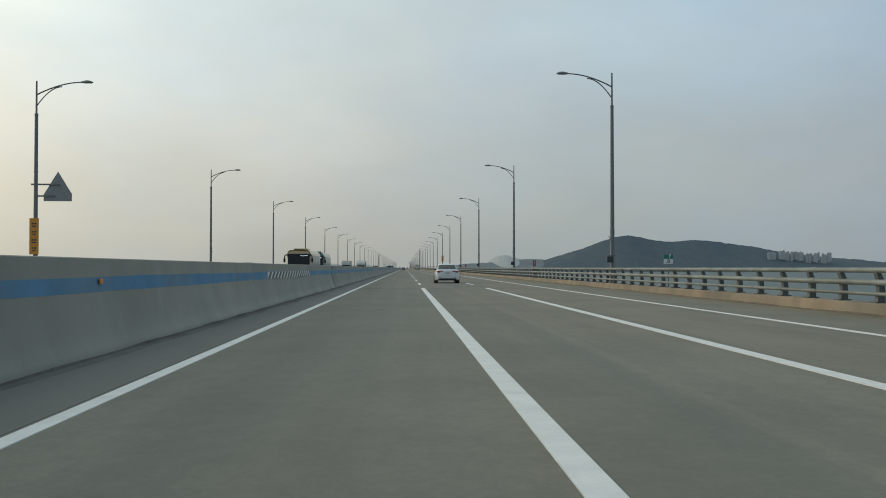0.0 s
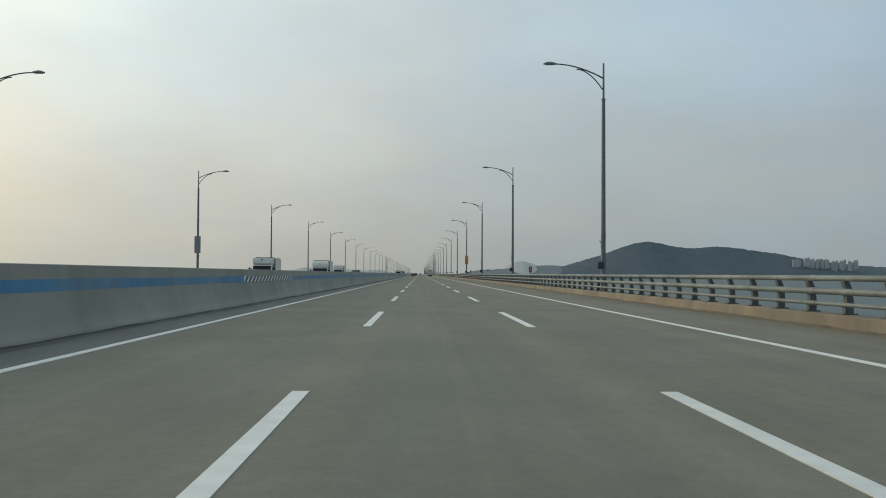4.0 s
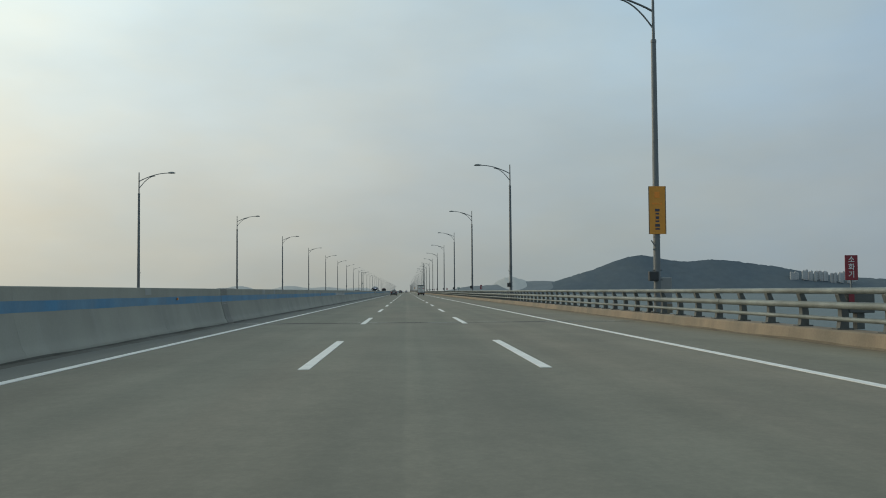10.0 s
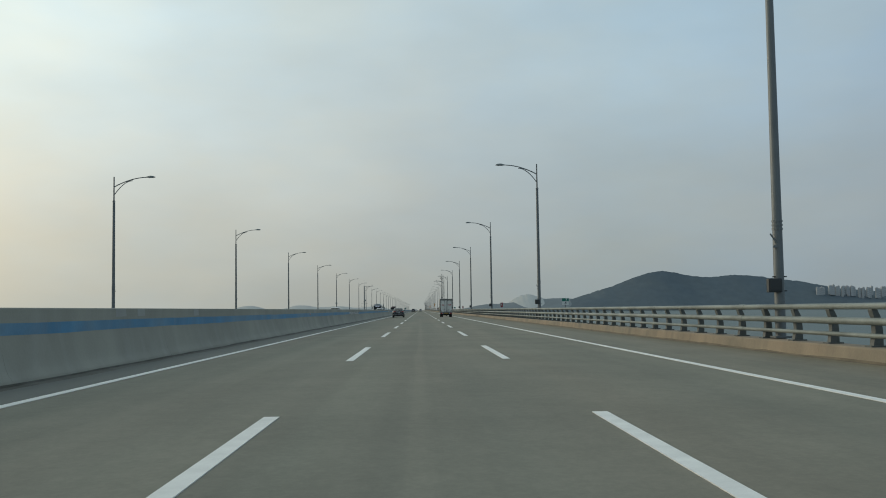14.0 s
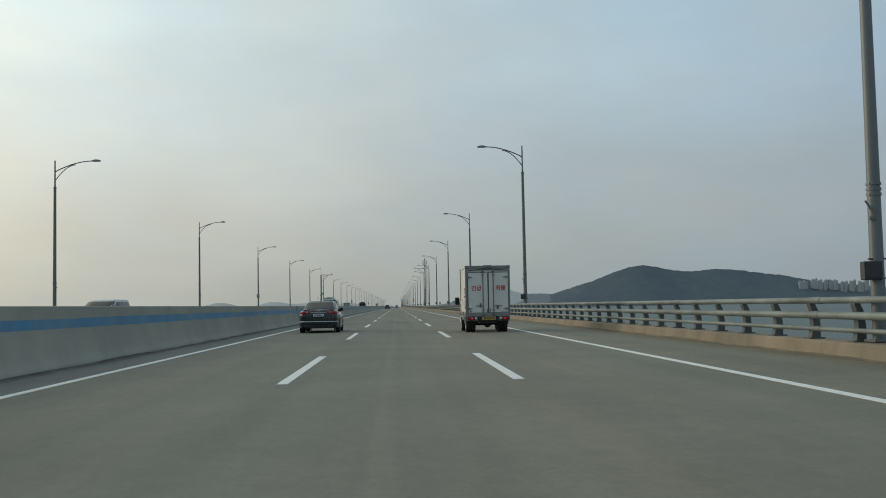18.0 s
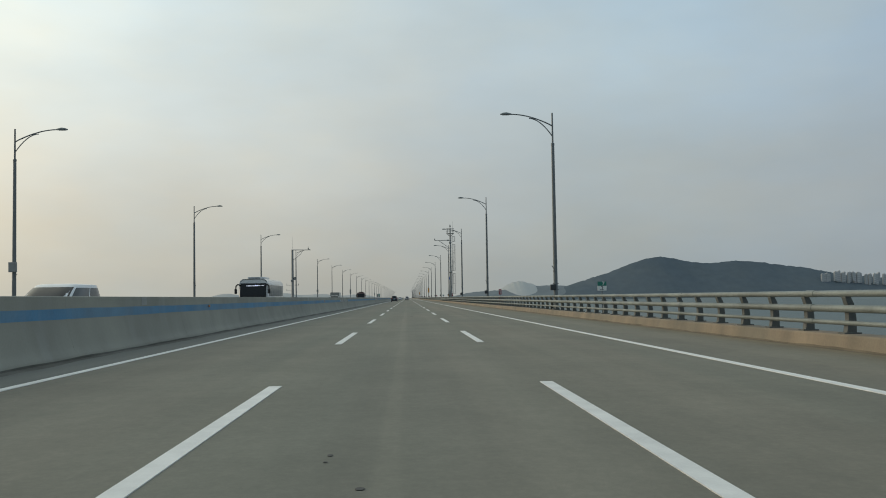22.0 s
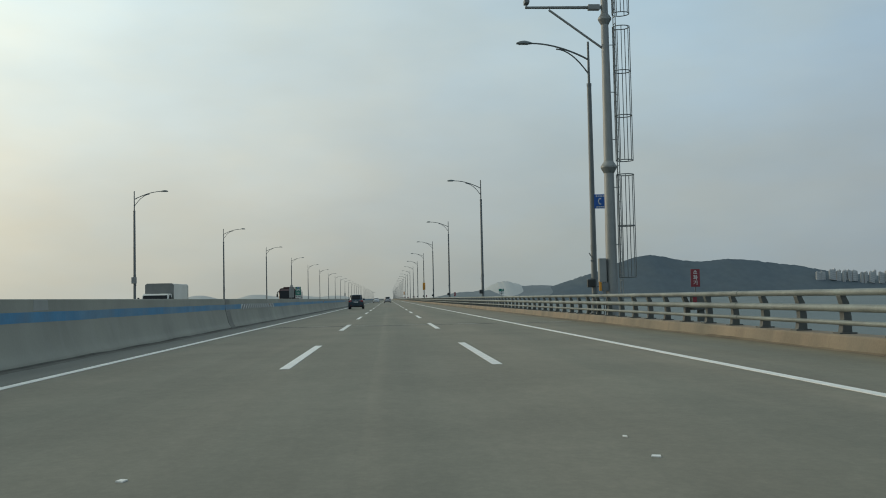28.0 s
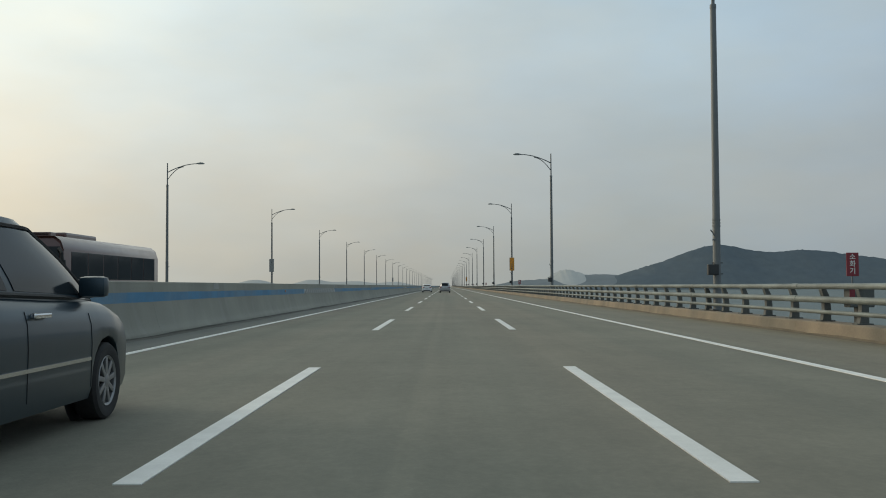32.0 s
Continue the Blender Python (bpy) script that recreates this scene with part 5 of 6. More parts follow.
def small_box_truck():
    """One-tonne box truck; the rear doors are at y = 0, the nose at y = 4.85."""
    t = thing("box_truck", label="small white box truck with red Korean lettering on its rear doors", category="truck")
    W, hw, L, Z0, Z1 = 1.84, 0.92, 3.08, 0.70, 2.73
    bm = bmesh.new()
    box(bm, (0, L / 2 + 0.02, (Z0 + Z1) / 2), (W - 0.05, L - 0.03, Z1 - Z0 - 0.05))
    body = part("box_body", bm, V["box_white"], t)
    # aluminium edges
    for nm, c, s in (("corner_post", (-hw + 0.03, 0.03, 1.70), (0.07, 0.09, 2.0)), ("corner_post", (hw - 0.03, 0.03, 1.70), (0.07, 0.09, 2.0)),
                     ("corner_post", (-hw + 0.03, L - 0.03, 1.70), (0.07, 0.09, 2.0)), ("corner_post", (hw - 0.03, L - 0.03, 1.70), (0.07, 0.09, 2.0)),
                     ("roof_rail", (-hw + 0.03, L / 2, Z1 - 0.03), (0.07, L - 0.1, 0.07)), ("roof_rail", (hw - 0.03, L / 2, Z1 - 0.03), (0.07, L - 0.1, 0.07)),
                     ("header", (0, 0.03, Z1 - 0.05), (W - 0.1, 0.09, 0.13)), ("sill_frame", (0, 0.02, Z0 + 0.03), (W - 0.1, 0.10, 0.15)),
                     ("side_sill", (-hw + 0.01, L / 2, Z0 + 0.02), (0.05, L - 0.1, 0.09)), ("side_sill", (hw - 0.01, L / 2, Z0 + 0.02), (0.05, L - 0.1, 0.09)),
                     ("middle_rail", (-hw + 0.008, L / 2, 1.30), (0.045, L - 0.1, 0.05)), ("middle_rail", (-hw + 0.008, L / 2, 1.215), (0.045, L - 0.1, 0.075)),
                     ("middle_rail", (hw - 0.008, L / 2, 1.25), (0.045, L - 0.1, 0.12))):
        bm = bmesh.new()
        part(nm, box(bm, c, s, 0.012), V["box_white"] if nm in ("roof_rail", "middle_rail") else V["alu"], t)
    for x in (-hw + 0.05, hw - 0.05):
        for y in (0.03, L - 0.03):
            bm = bmesh.new()
            part("corner_cap", box(bm, (x, y, Z1 - 0.035), (0.13, 0.13, 0.12), 0.03), V["alu"], t)
    bm = bmesh.new()
    part("roof_marker", box(bm, (0, -0.01, Z1 - 0.015), (0.36, 0.09, 0.10), 0.02), V["alu"], t)
    # doors
    for side, x0, x1 in ((-1, -0.78, -0.012), (1, 0.065, 0.83)):
        x0, x1 = (-0.835, -0.006) if side < 0 else (0.045, 0.865)
        xc, w = (x0 + x1) / 2, abs(x1 - x0)
        bm = bmesh.new()
        box(bm, (xc, -0.006, (0.79 + 2.48) / 2), (w, 0.03, 2.48 - 0.79), 0.006)
        door = part("rear_door", bm, V["gasket"], t, "rear door edged with dark rubber")
        bm = bmesh.new()
        box(bm, (xc - side * 0.014, -0.020, (0.82 + 2.45) / 2), (w - 0.036, 0.02, 2.45 - 0.82), 0.006)
        part("door_panel", bm, V["door_white"], door, "white panel with scuffs")
        bm = bmesh.new()
        text_mesh(bm, "긴급" if side < 0 else "화물", 0.225, pose(-0.47 if side < 0 else 0.53, -0.033, 1.81) @ FACE_BACK, 0.003, 0.004)
        part("lettering", bm, M["red_ink"], door, "red Korean lettering")
        xr = -0.20 if side < 0 else 0.225
        bm = bmesh.new()
        rod(bm, (xr, -0.055, 0.72), (xr, -0.055, 2.50), 0.017, n=8)
        part("lock_rod", bm, V["rod"], door, smooth=True)
        for z in (2.36, 0.92, 0.72, 2.50):
            bm = bmesh.new()
            box(bm, (xr, -0.05, z), (0.10, 0.06, 0.05), 0.012)
            part("rod_bracket", bm, V["gasket"] if z in (0.72, 2.50) else V["alu"], door)
        for z in (2.27, 0.97):
            bm = bmesh.new()
            xo = side * 0.80
            plate(bm, [(xo + side * 0.09, -0.035, z - 0.04), (xo + side * 0.09, -0.035, z + 0.04), (xo - side * 0.05, -0.035, z + 0.04), (xo - side * 0.16, -0.035, z + 0.012), (xo - side * 0.16, -0.035, z - 0.012), (xo - side * 0.05, -0.035, z - 0.04)], 0.02, (0, -1, 0))
            rod(bm, (xo + side * 0.09, -0.05, z - 0.045), (xo + side * 0.09, -0.05, z + 0.045), 0.018, n=8)
            part("hinge", bm, V["alu"], door)
        bm = bmesh.new()
        xh = xr + (-0.16 if side < 0 else 0.19)
        box(bm, (xh, -0.065, 1.09), (0.30, 0.02, 0.028), 0.006)
        box(bm, (xh + (0.05 if side < 0 else -0.02), -0.07, 1.12 if side < 0 else 1.04), (0.07, 0.03, 0.15), 0.01)
        part("door_handle", bm, V["gasket"], door)
    bm = bmesh.new()
    box(bm, (0.02, -0.012, 1.62), (0.042, 0.035, 1.66), 0.008)
    part("centre_seal", bm, V["gasket"], t)
    for x in (-0.03, 0.10):
        bm = bmesh.new()
        box(bm, (x, -0.04, 0.90), (0.028, 0.03, 0.14), 0.006)
        part("seal_clip", bm, V["gasket"], t)
    bm = bmesh.new()
    tube(bm, [(x, -0.03, 2.545 + 0.05 * math.cos(x / 0.85 * math.pi / 2)) for x in [-0.82 + 0.164 * k for k in range(11)]], 0.022, n=6)
    part("drip_rail", bm, V["gasket"], t)
    bm = bmesh.new()
    box(bm, (-0.72, -0.036, 0.87), (0.06, 0.006, 0.05))
    box(bm, (0.68, -0.036, 0.855), (0.28, 0.006, 0.018))
    part("small_label", bm, M["ink"], t)
    bm = bmesh.new()
    box(bm, (-0.71, -0.034, 1.14), (0.10, 0.004, 0.20))
    part("notice", bm, M["white"], t, "pale paper notice")
    # rear lamps, plate, underside
    for side in (-1, 1):
        bm = bmesh.new()
        box(bm, (side * 0.66, 0.03, 0.575), (0.46, 0.10, 0.19), 0.02)
        holder = part("lamp_holder", bm, V["alu"], t)
        bm = bmesh.new()
        box(bm, (side * 0.66, -0.03, 0.582), (0.40, 0.05, 0.145), 0.05)
        part("lamp_bezel", bm, V["plastic"], holder)
        bm = bmesh.new()
        box(bm, (side * 0.70, -0.045, 0.582), (0.27, 0.05, 0.125), 0.045)
        part("tail_light", bm, V["tail"], holder, "red tail light")
        bm = bmesh.new()
        box(bm, (side * 0.67, -0.052, 0.575), (0.09, 0.044, 0.05), 0.02)
        part("lit_bulb", bm, V["tail_lit"], holder)
        bm = bmesh.new()
        box(bm, (side * 0.515, -0.045, 0.582), (0.10, 0.05, 0.105), 0.04)
        part("reversing_light", bm, V["clear"], holder)
        bm = bmesh.new()
        box(bm, (side * 0.66, 0.46, 0.50), (0.44, 0.02, 0.34), 0.01)
        part("mud_flap", bm, V["plastic"], t)
        bm = bmesh.new()
        box(bm, (side * 0.30, 2.2, 0.56), (0.09, 4.2, 0.15))
        part("chassis_rail", bm, V["chassis"], t)
        for k in range(4):
            bm = bmesh.new()
            y = 0.30 + k * 0.83
            box(bm, (side * (hw + 0.012), y, 0.80), (0.035, 0.05, 0.13), 0.01)
            box(bm, (side * (hw + 0.022), y, 0.74), (0.045, 0.07, 0.05), 0.01)
            part("dropside_latch", bm, V["gasket"], t)
        bm = bmesh.new()
        tube(bm, [(side * 0.74, 1.0 + 0.44 * math.cos(math.pi * (k / 12)), 0.34 + 0.42 * math.sin(math.pi * (k / 12))) for k in range(13)], 0.05, n=6)
        part("mudguard", bm, V["plastic"], t)
        wheel(t, side * 0.86, 3.66, 0.325, 0.19, 6, side)
        wheel(t, side * 0.87, 1.0, 0.325, 0.19, 6, side)
        wheel(t, side * 0.66, 1.0, 0.325, 0.19, 6, side)
    bm = bmesh.new()
    box(bm, (0.02, -0.015, 0.58), (0.56, 0.02, 0.135), 0.008)
    pl = part("number_plate", bm, V["plate_yellow"], t, "yellow plate with dark bars")
    bar_parts("plate_bar", pose(0.02, -0.027, 0.58) @ FACE_BACK, 0.47, 0.08, 7, 8, M["ink"], pl)
    bm = bmesh.new()
    box(bm, (0.02, 0.05, 0.57), (0.86, 0.10, 0.17), 0.01)
    box(bm, (0, 0.25, 0.44), (0.75, 0.30, 0.14), 0.03)
    part("rear_crossmember", bm, V["chassis"], t)
    bm = bmesh.new()
    rod(bm, (-0.7, 1.0, 0.33), (0.7, 1.0, 0.33), 0.05, n=10)
    bmesh.ops.create_uvsphere(bm, u_segments=12, v_segments=8, radius=0.15, matrix=Matrix.Translation((0.05, 1.0, 0.33)))
    part("rear_axle", bm, V["chassis"], t, smooth=True)
    for side in (-1, 1):
        bm = bmesh.new()
        tube(bm, [(side * 0.40, 0.25 + k * 0.15, 0.47 - 0.10 * math.sin(k * math.pi / 10)) for k in range(11)], 0.03, n=6)
        part("leaf_spring", bm, V["chassis"], t)
    bm = bmesh.new()
    box(bm, (-0.60, 2.55, 0.50), (0.36, 0.60, 0.34), 0.02)
    part("tool_box", bm, V["alu"], t, "grey metal tool box under the side")
    bm = bmesh.new()
    box(bm, (-0.785, 2.50, 0.56), (0.02, 0.05, 0.10), 0.006)
    part("tool_box_latch", bm, V["gasket"], t)
    bm = bmesh.new()
    box(bm, (-0.70, 3.22, 0.40), (0.34, 0.03, 0.34), 0.01)
    part("front_mud_flap", bm, V["plastic"], t)
    # side fittings and lettering on the driver's side
    left = Matrix.Rotation(radians(-90), 4, "Z")
    for c, s, m in (((-hw - 0.004, 1.75, 1.33), (0.02, 0.14, 0.03), V["gasket"]), ((-hw + 0.004, 0.30, 1.02), (0.03, 0.05, 0.10), V["gasket"]), ((-hw - 0.002, 0.16, 1.26), (0.03, 0.06, 0.20), V["gasket"])):
        bm = bmesh.new()
        part("side_fitting", box(bm, c, s, 0.008), m, t)
    side_at = lambda y, z: Matrix.Translation((-hw + 0.0225, y, z)) @ left @ pose(0, 0, 0, 90, 0, 0)
    bm = bmesh.new()
    bars(bm, side_at(0.55, 1.80), 0.82, 0.085, 9, 3)
    bars(bm, side_at(0.40, 1.69), 0.44, 0.05, 6, 4)
    bars(bm, side_at(0.40, 1.61), 0.44, 0.05, 6, 6)
    part("faded_lettering_bars", bm, M["ink"], t)
    bm = bmesh.new()
    text_mesh(bm, "보세창고", 0.115, side_at(0.82, 1.47), 0.002, 0.003)
    text_mesh(bm, "통관운송", 0.115, side_at(0.20, 1.47), 0.002, 0.003)
    plate(bm, [(-hw + 0.02, 0.86, 1.62), (-hw + 0.02, 0.76, 1.60), (-hw + 0.02, 0.70, 1.74), (-hw + 0.02, 0.80, 1.72)], 0.004, (-1, 0, 0))
    part("side_lettering", bm, M["red_ink"], t, "red Korean lettering")
    bm = bmesh.new()
    text_mesh(bm, "보세운송", 0.115, side_at(0.51, 1.47), 0.002, 0.003)
    part("side_lettering", bm, M["ink"], t, "dark Korean lettering")
    bm = bmesh.new()
    for k, ch in enumerate("의약품 전문 운송"):
        if ch == " ":
            part("side_lettering", bm, M["red_ink"], t, "red Korean lettering")
            bm = bmesh.new()
        else:
            text_mesh(bm, ch, 0.085, side_at(2.93, 2.02 - k * 0.078), 0.002, 0.002)
    part("side_lettering", bm, M["red_ink"], t, "red Korean lettering")
    bm = bmesh.new()
    box(bm, (-hw + 0.022, 0.42, 1.145), (0.01, 0.36, 0.10))
    pl = part("blue_label", bm, M["sign_blue"], t)
    bm = bmesh.new()
    text_mesh(bm, "용달화물", 0.085, Matrix.Translation((-0.006, 0, 0)) @ side_at(0.42, 1.145), 0.002)
    part("label_lettering", bm, M["white"], pl)
    small_cab(t, 3.14, 1.68, 1.97, 1.66, V["box_white"], arch=(0.52, 0.40))
    # wind deflector and aerial
    bm = bmesh.new()
    side_outline(bm, [(3.12, 2.02), (3.12, 2.62), (3.20, 2.60), (3.42, 2.40), (3.60, 2.10), (3.62, 2.02)], -0.70, 0.70)
    part("wind_deflector", bm, V["box_white"], t)
    bm = bmesh.new()
    rod(bm, (-0.72, 3.80, 1.90), (-0.80, 3.50, 2.60), 0.006, 0.003, n=5)
    part("aerial", bm, V["plastic"], t)
    return t


truck = small_box_truck()
truck.matrix_world = pose(3.70, 476.35, 0, 0, 0, 0.2)


def bus(name, paint, lower, label, L=11.6, W=2.5, H=3.35, sign=None, ac=True, band=True):
    """A coach; its front is at y = 0 and it drives towards -y."""
    t = thing(name, label=label, category="bus")
    hw = W / 2
    out = [(-hw, 0.35), (-hw, H - 0.50), (-hw + 0.10, H - 0.18), (-hw + 0.32, H), (hw - 0.32, H), (hw - 0.10, H - 0.18), (hw, H - 0.50), (hw, 0.35)]
    bm = bmesh.new()
    rings = []
    for y, k, dz in ((0.0, 0.93, -0.10), (0.06, 0.97, -0.05), (0.22, 1.0, 0.0), (L - 0.2, 1.0, 0.0), (L - 0.03, 0.97, -0.05), (L, 0.92, -0.10)):
        rings.append([bm.verts.new((x * k, y + (0.35 * max(0, (z - 1.6) / 1.8) if y < 0.1 else 0), 0.35 + (z - 0.35) * (1 + dz / 3))) for x, z in out])
    skin(bm, rings)
    part("body", bm, paint, t, smooth=True)
    bm = bmesh.new()
    skin(bm, [[bm.verts.new((x, y + (0.35 * max(0, (z - 1.6) / 1.8)) - 0.02, z)) for x in (-1.12, -0.8, 0, 0.8, 1.12)] + [bm.verts.new((x, y + 0.10 + (0.35 * max(0, (z - 1.6) / 1.8)), z)) for x in (1.12, 0.8, 0, -0.8, -1.12)] for y, z in ((0.0, 1.15), (0.0, 1.6), (0.0, 2.1), (0.0, H - 0.52), (0.0, H - 0.38))])
    part("windscreen", bm, V["glass"], t, smooth=True)
    for side in (-1, 1):
        n = 6
        for k in range(n):
            y0 = 0.9 + k * (L - 1.6) / n
            bm = bmesh.new()
            box(bm, (side * (hw - 0.005), y0 + (L - 1.6) / n / 2, 1.98), (0.03, (L - 1.6) / n - 0.05, 1.0), 0.012)
            part("side_window", bm, V["glass"], t)
        bm = bmesh.new()
        box(bm, (side * (hw - 0.003), L / 2, 0.95), (0.02, L - 0.6, 0.5), 0.005)
        part("side_band", bm, lower, t)
        # drooping mirror
        bm = bmesh.new()
        tube(bm, [(side * (hw - 0.15), 0.15, H - 0.55), (side * (hw + 0.02), -0.25, H - 0.48), (side * (hw + 0.16), -0.38, H - 0.63), (side * (hw + 0.18), -0.38, H - 0.95)], 0.06, n=6)
        box(bm, (side * (hw + 0.18), -0.36, H - 1.08), (0.22, 0.12, 0.42), 0.04)
        part("mirror", bm, V["plastic"], t, smooth=True)
        bm = bmesh.new()
        box(bm, (side * 0.92, -0.0, 0.80), (0.42, 0.10, 0.22), 0.04)
        part("headlight", bm, V["clear"], t)
        for y in (2.3, 8.3):
            w = wheel(t, side * (hw + 0.005), y, 0.50, 0.28, 8, side)
            bm = bmesh.new()
            revolve(bm, [(-0.02, 0.58), (0.003, 0.56), (0.003, 0.02)], 22)
            o = part("wheel_arch", bm, V["plastic"], t)
            o.matrix_local = pose(side * hw, y, 0.5) @ Matrix.Rotation(0 if side > 0 else math.pi, 4, "Z")
    bm = bmesh.new()
    box(bm, (0, -0.015, 0.55), (2.2, 0.10, 0.34), 0.05)
    part("front_bumper", bm, lower, t)
    if ac:
        bm = bmesh.new()
        box(bm, (0, 3.3, H + 0.08), (1.5, 3.2, 0.26), 0.08)
        part("air_conditioner", bm, paint, t)
        bm = bmesh.new()
        box(bm, (0, 0.95, H + 0.07), (1.15, 0.5, 0.20), 0.03)
        hatch = part("roof_vent", bm, paint, t)
        bm = bmesh.new()
        for q in range(3):
            box(bm, (0, 0.71, H + 0.02 + q * 0.05), (1.0, 0.02, 0.025))
        part("vent_slots", bm, V["plastic"], hatch)
    if sign:
        bm = bmesh.new()
        if sign[0]:
            text_mesh(bm, sign[0], sign[3], pose(sign[2], 0.13, sign[4]) @ FACE_BACK, 0.01, 0.012)
        else:
            bars(bm, pose(sign[2], 0.12, H - 0.60) @ FACE_BACK, sign[3], 0.09, sign[4], 3)
        part("route_sign", bm, V["led_red"] if sign[0] == "7001" else V["led"], t)
        bm = bmesh.new()
        bars(bm, pose(0.55, 0.12, H - 0.58) @ FACE_BACK, 0.8, 0.13 if sign[0] == "7001" else 0.06, 7, 9)
        part("sign_bars", bm, V["led"], t)
    return t


for ob, p in (
    (bus("bus", V["gold"], V["gold"], "gold coach with a black windscreen on the opposite carriageway", H=3.02, sign=("2351", 0, 0.45, 0.20, 2.24)), (-13.9, 47.5)),
    (bus("bus", V["bus_green"], V["bus_green"], "green city bus showing a red route number", H=3.02, sign=("7001", 0, -0.58, 0.52, 2.40)), (-14.1, 66.5)),
    (bus("bus", V["bus_white"], V["bus_white"], "white coach with a black front on the opposite carriageway", L=11.0, H=3.0, sign=(None, 0, -0.1, 1.0, 9)), (-13.4, 632)),
    (bus("bus", V["bus_brown"], V["bus_brown"], "dark red-brown coach on the opposite carriageway", L=11.8, H=3.02), (-14.8, 860)),
):
    ob.matrix_world = pose(p[0], p[1], -0.015)


def cargo_truck(W, L, H, label, deflector=True):
    """A larger box truck; its nose is at y = 0 and it drives towards -y."""
    t = thing("cargo_truck", label=label, category="truck")
    hw = W / 2
    bm = bmesh.new()
    side_outline(bm, [(0.0, 0.45), (0.0, 1.06), (0.10, 1.20), (0.44, 1.82), (0.66, 1.92), (1.70, 1.92), (1.70, 0.55), (0.2, 0.45)], -hw * 0.92, hw * 0.92)
    bmesh.ops.bevel(bm, geom=bm.edges[:], offset=0.05, segments=2, affect="EDGES")
    part("cab", bm, V["box_white"], t, smooth=True)
    bm = bmesh.new()
    skin(bm, [[bm.verts.new((x * hw * 0.84, y, z)) for x in (-1, 1)] + [bm.verts.new((x * hw * 0.84, y + 0.06, z)) for x in (1, -1)] for y, z in ((0.085, 1.22), (0.24, 1.50), (0.40, 1.79))])
    part("windscreen", bm, V["glass"], t)
    for side in (-1, 1):
        bm = bmesh.new()
        plate(bm, [(side * hw * 0.923, 0.45, 1.25), (side * hw * 0.923, 1.35, 1.25), (side * hw * 0.923, 1.35, 1.80), (side * hw * 0.923, 0.72, 1.80)], 0.012, (side, 0, 0))
        part("side_window", bm, V["glass"], t)
        bm = bmesh.new()
        box(bm, (side * (hw + 0.14), 0.15, 1.48), (0.16, 0.08, 0.30), 0.03)
        rod(bm, (side * hw * 0.9, 0.4, 1.50), (side * (hw + 0.12), 0.16, 1.50), 0.02, n=6)
        part("mirror", bm, V["plastic"], t)
        bm = bmesh.new()
        box(bm, (side * hw * 0.7, -0.01, 0.80), (0.34, 0.08, 0.20), 0.03)
        part("headlight", bm, V["clear"], t)
        wheel(t, side * hw * 0.93, 0.95, 0.40, 0.22, 6, side)
        wheel(t, side * hw * 0.97, L - 1.5, 0.40, 0.22, 6, side)
    if deflector:
        bm = bmesh.new()
        side_outline(bm, [(0.52, 1.94), (0.50, 2.15), (0.62, 2.45), (0.90, H - 0.10), (1.66, H - 0.05), (1.66, 1.94)], -hw * 0.94, hw * 0.94)
        bmesh.ops.bevel(bm, geom=bm.edges[:], offset=0.045, segments=2, affect="EDGES")
        d = part("wind_deflector", bm, V["box_white"], t, smooth=True)
        bm = bmesh.new()
        box(bm, (-0.05, 0.56, 2.30), (0.18, 0.05, 0.07), 0.02, Matrix.Rotation(-0.3, 3, "X"))
        part("badge", bm, V["plastic"], d)
    bm = bmesh.new()
    box(bm, (0, 1.85 + (L - 1.85) / 2, (0.75 + H) / 2), (W, L - 1.85, H - 0.75), 0.04)
    part("box_body", bm, V["box_white"], t)
    for y in (1.83, L):
        bm = bmesh.new()
        skin(bm, [[bm.verts.new((x, y + d, z)) for x, z in ((-hw - 0.02, 0.8), (-hw - 0.02, H - 0.12), (-hw + 0.12, H + 0.03), (hw - 0.12, H + 0.03), (hw + 0.02, H - 0.12), (hw + 0.02, 0.8))] for d in (-0.06, 0.06)])
        part("box_frame", bm, V["alu"], t)
    bm = bmesh.new()
    box(bm, (0, L / 2 + 0.4, 0.58), (0.8, L - 1.2, 0.2))
    part("chassis", bm, V["chassis"], t)
    return t


for ob, p in (
    (cargo_truck(2.05, 6.2, 2.75, "white box truck with a wind deflector on the opposite carriageway"), (-12.95, 170.6)),
    (cargo_truck(2.2, 7.5, 2.72, "long white box truck on the opposite carriageway", False), (-18.2, 792)),
    (cargo_truck(1.8, 5.0, 2.5, "small pale box truck on the opposite carriageway"), (-14.2, 134)),
    (cargo_truck(1.8, 5.0, 2.5, "small pale box truck far off on the opposite carriageway"), (-15.0, 222)),
):
    ob.matrix_world = pose(p[0], p[1], -0.015)


# ---- signs and fittings along the bridge ----
def board(t, nm, c, s, mat, bevel=0.008, label=""):
    return part(nm, box(bmesh.new(), c, s, bevel), mat, t, label)


# warning triangle seen from behind and a yellow board, on the first lamp beyond the median
t = thing("warning_sign", XL, OFF_L - 0.02, 0, label="back of a triangular warning sign on two brackets of a lamp", category="road sign")
bm = bmesh.new()
plate(bm, [(0.47, 0.0, 5.35), (2.02, 0.0, 5.35), (1.245, 0.0, 6.62)], 0.03, (0, 1, 0))
part("triangle", bm, M["sign_back"], t)
board(t, "lower_panel", (1.24, 0.0, 5.14), (1.58, 0.03, 0.42), M["sign_back"])
for z in (5.88, 5.22):
    board(t, "bracket", (0.55, -0.05, z), (1.10 if z < 5.5 else 1.6, 0.05, 0.09), M["pole"])
t = thing("yellow_notice", XL, OFF_L - 0.16, 0, label="tall yellow board with dark lettering on a lamp pole", category="road sign")
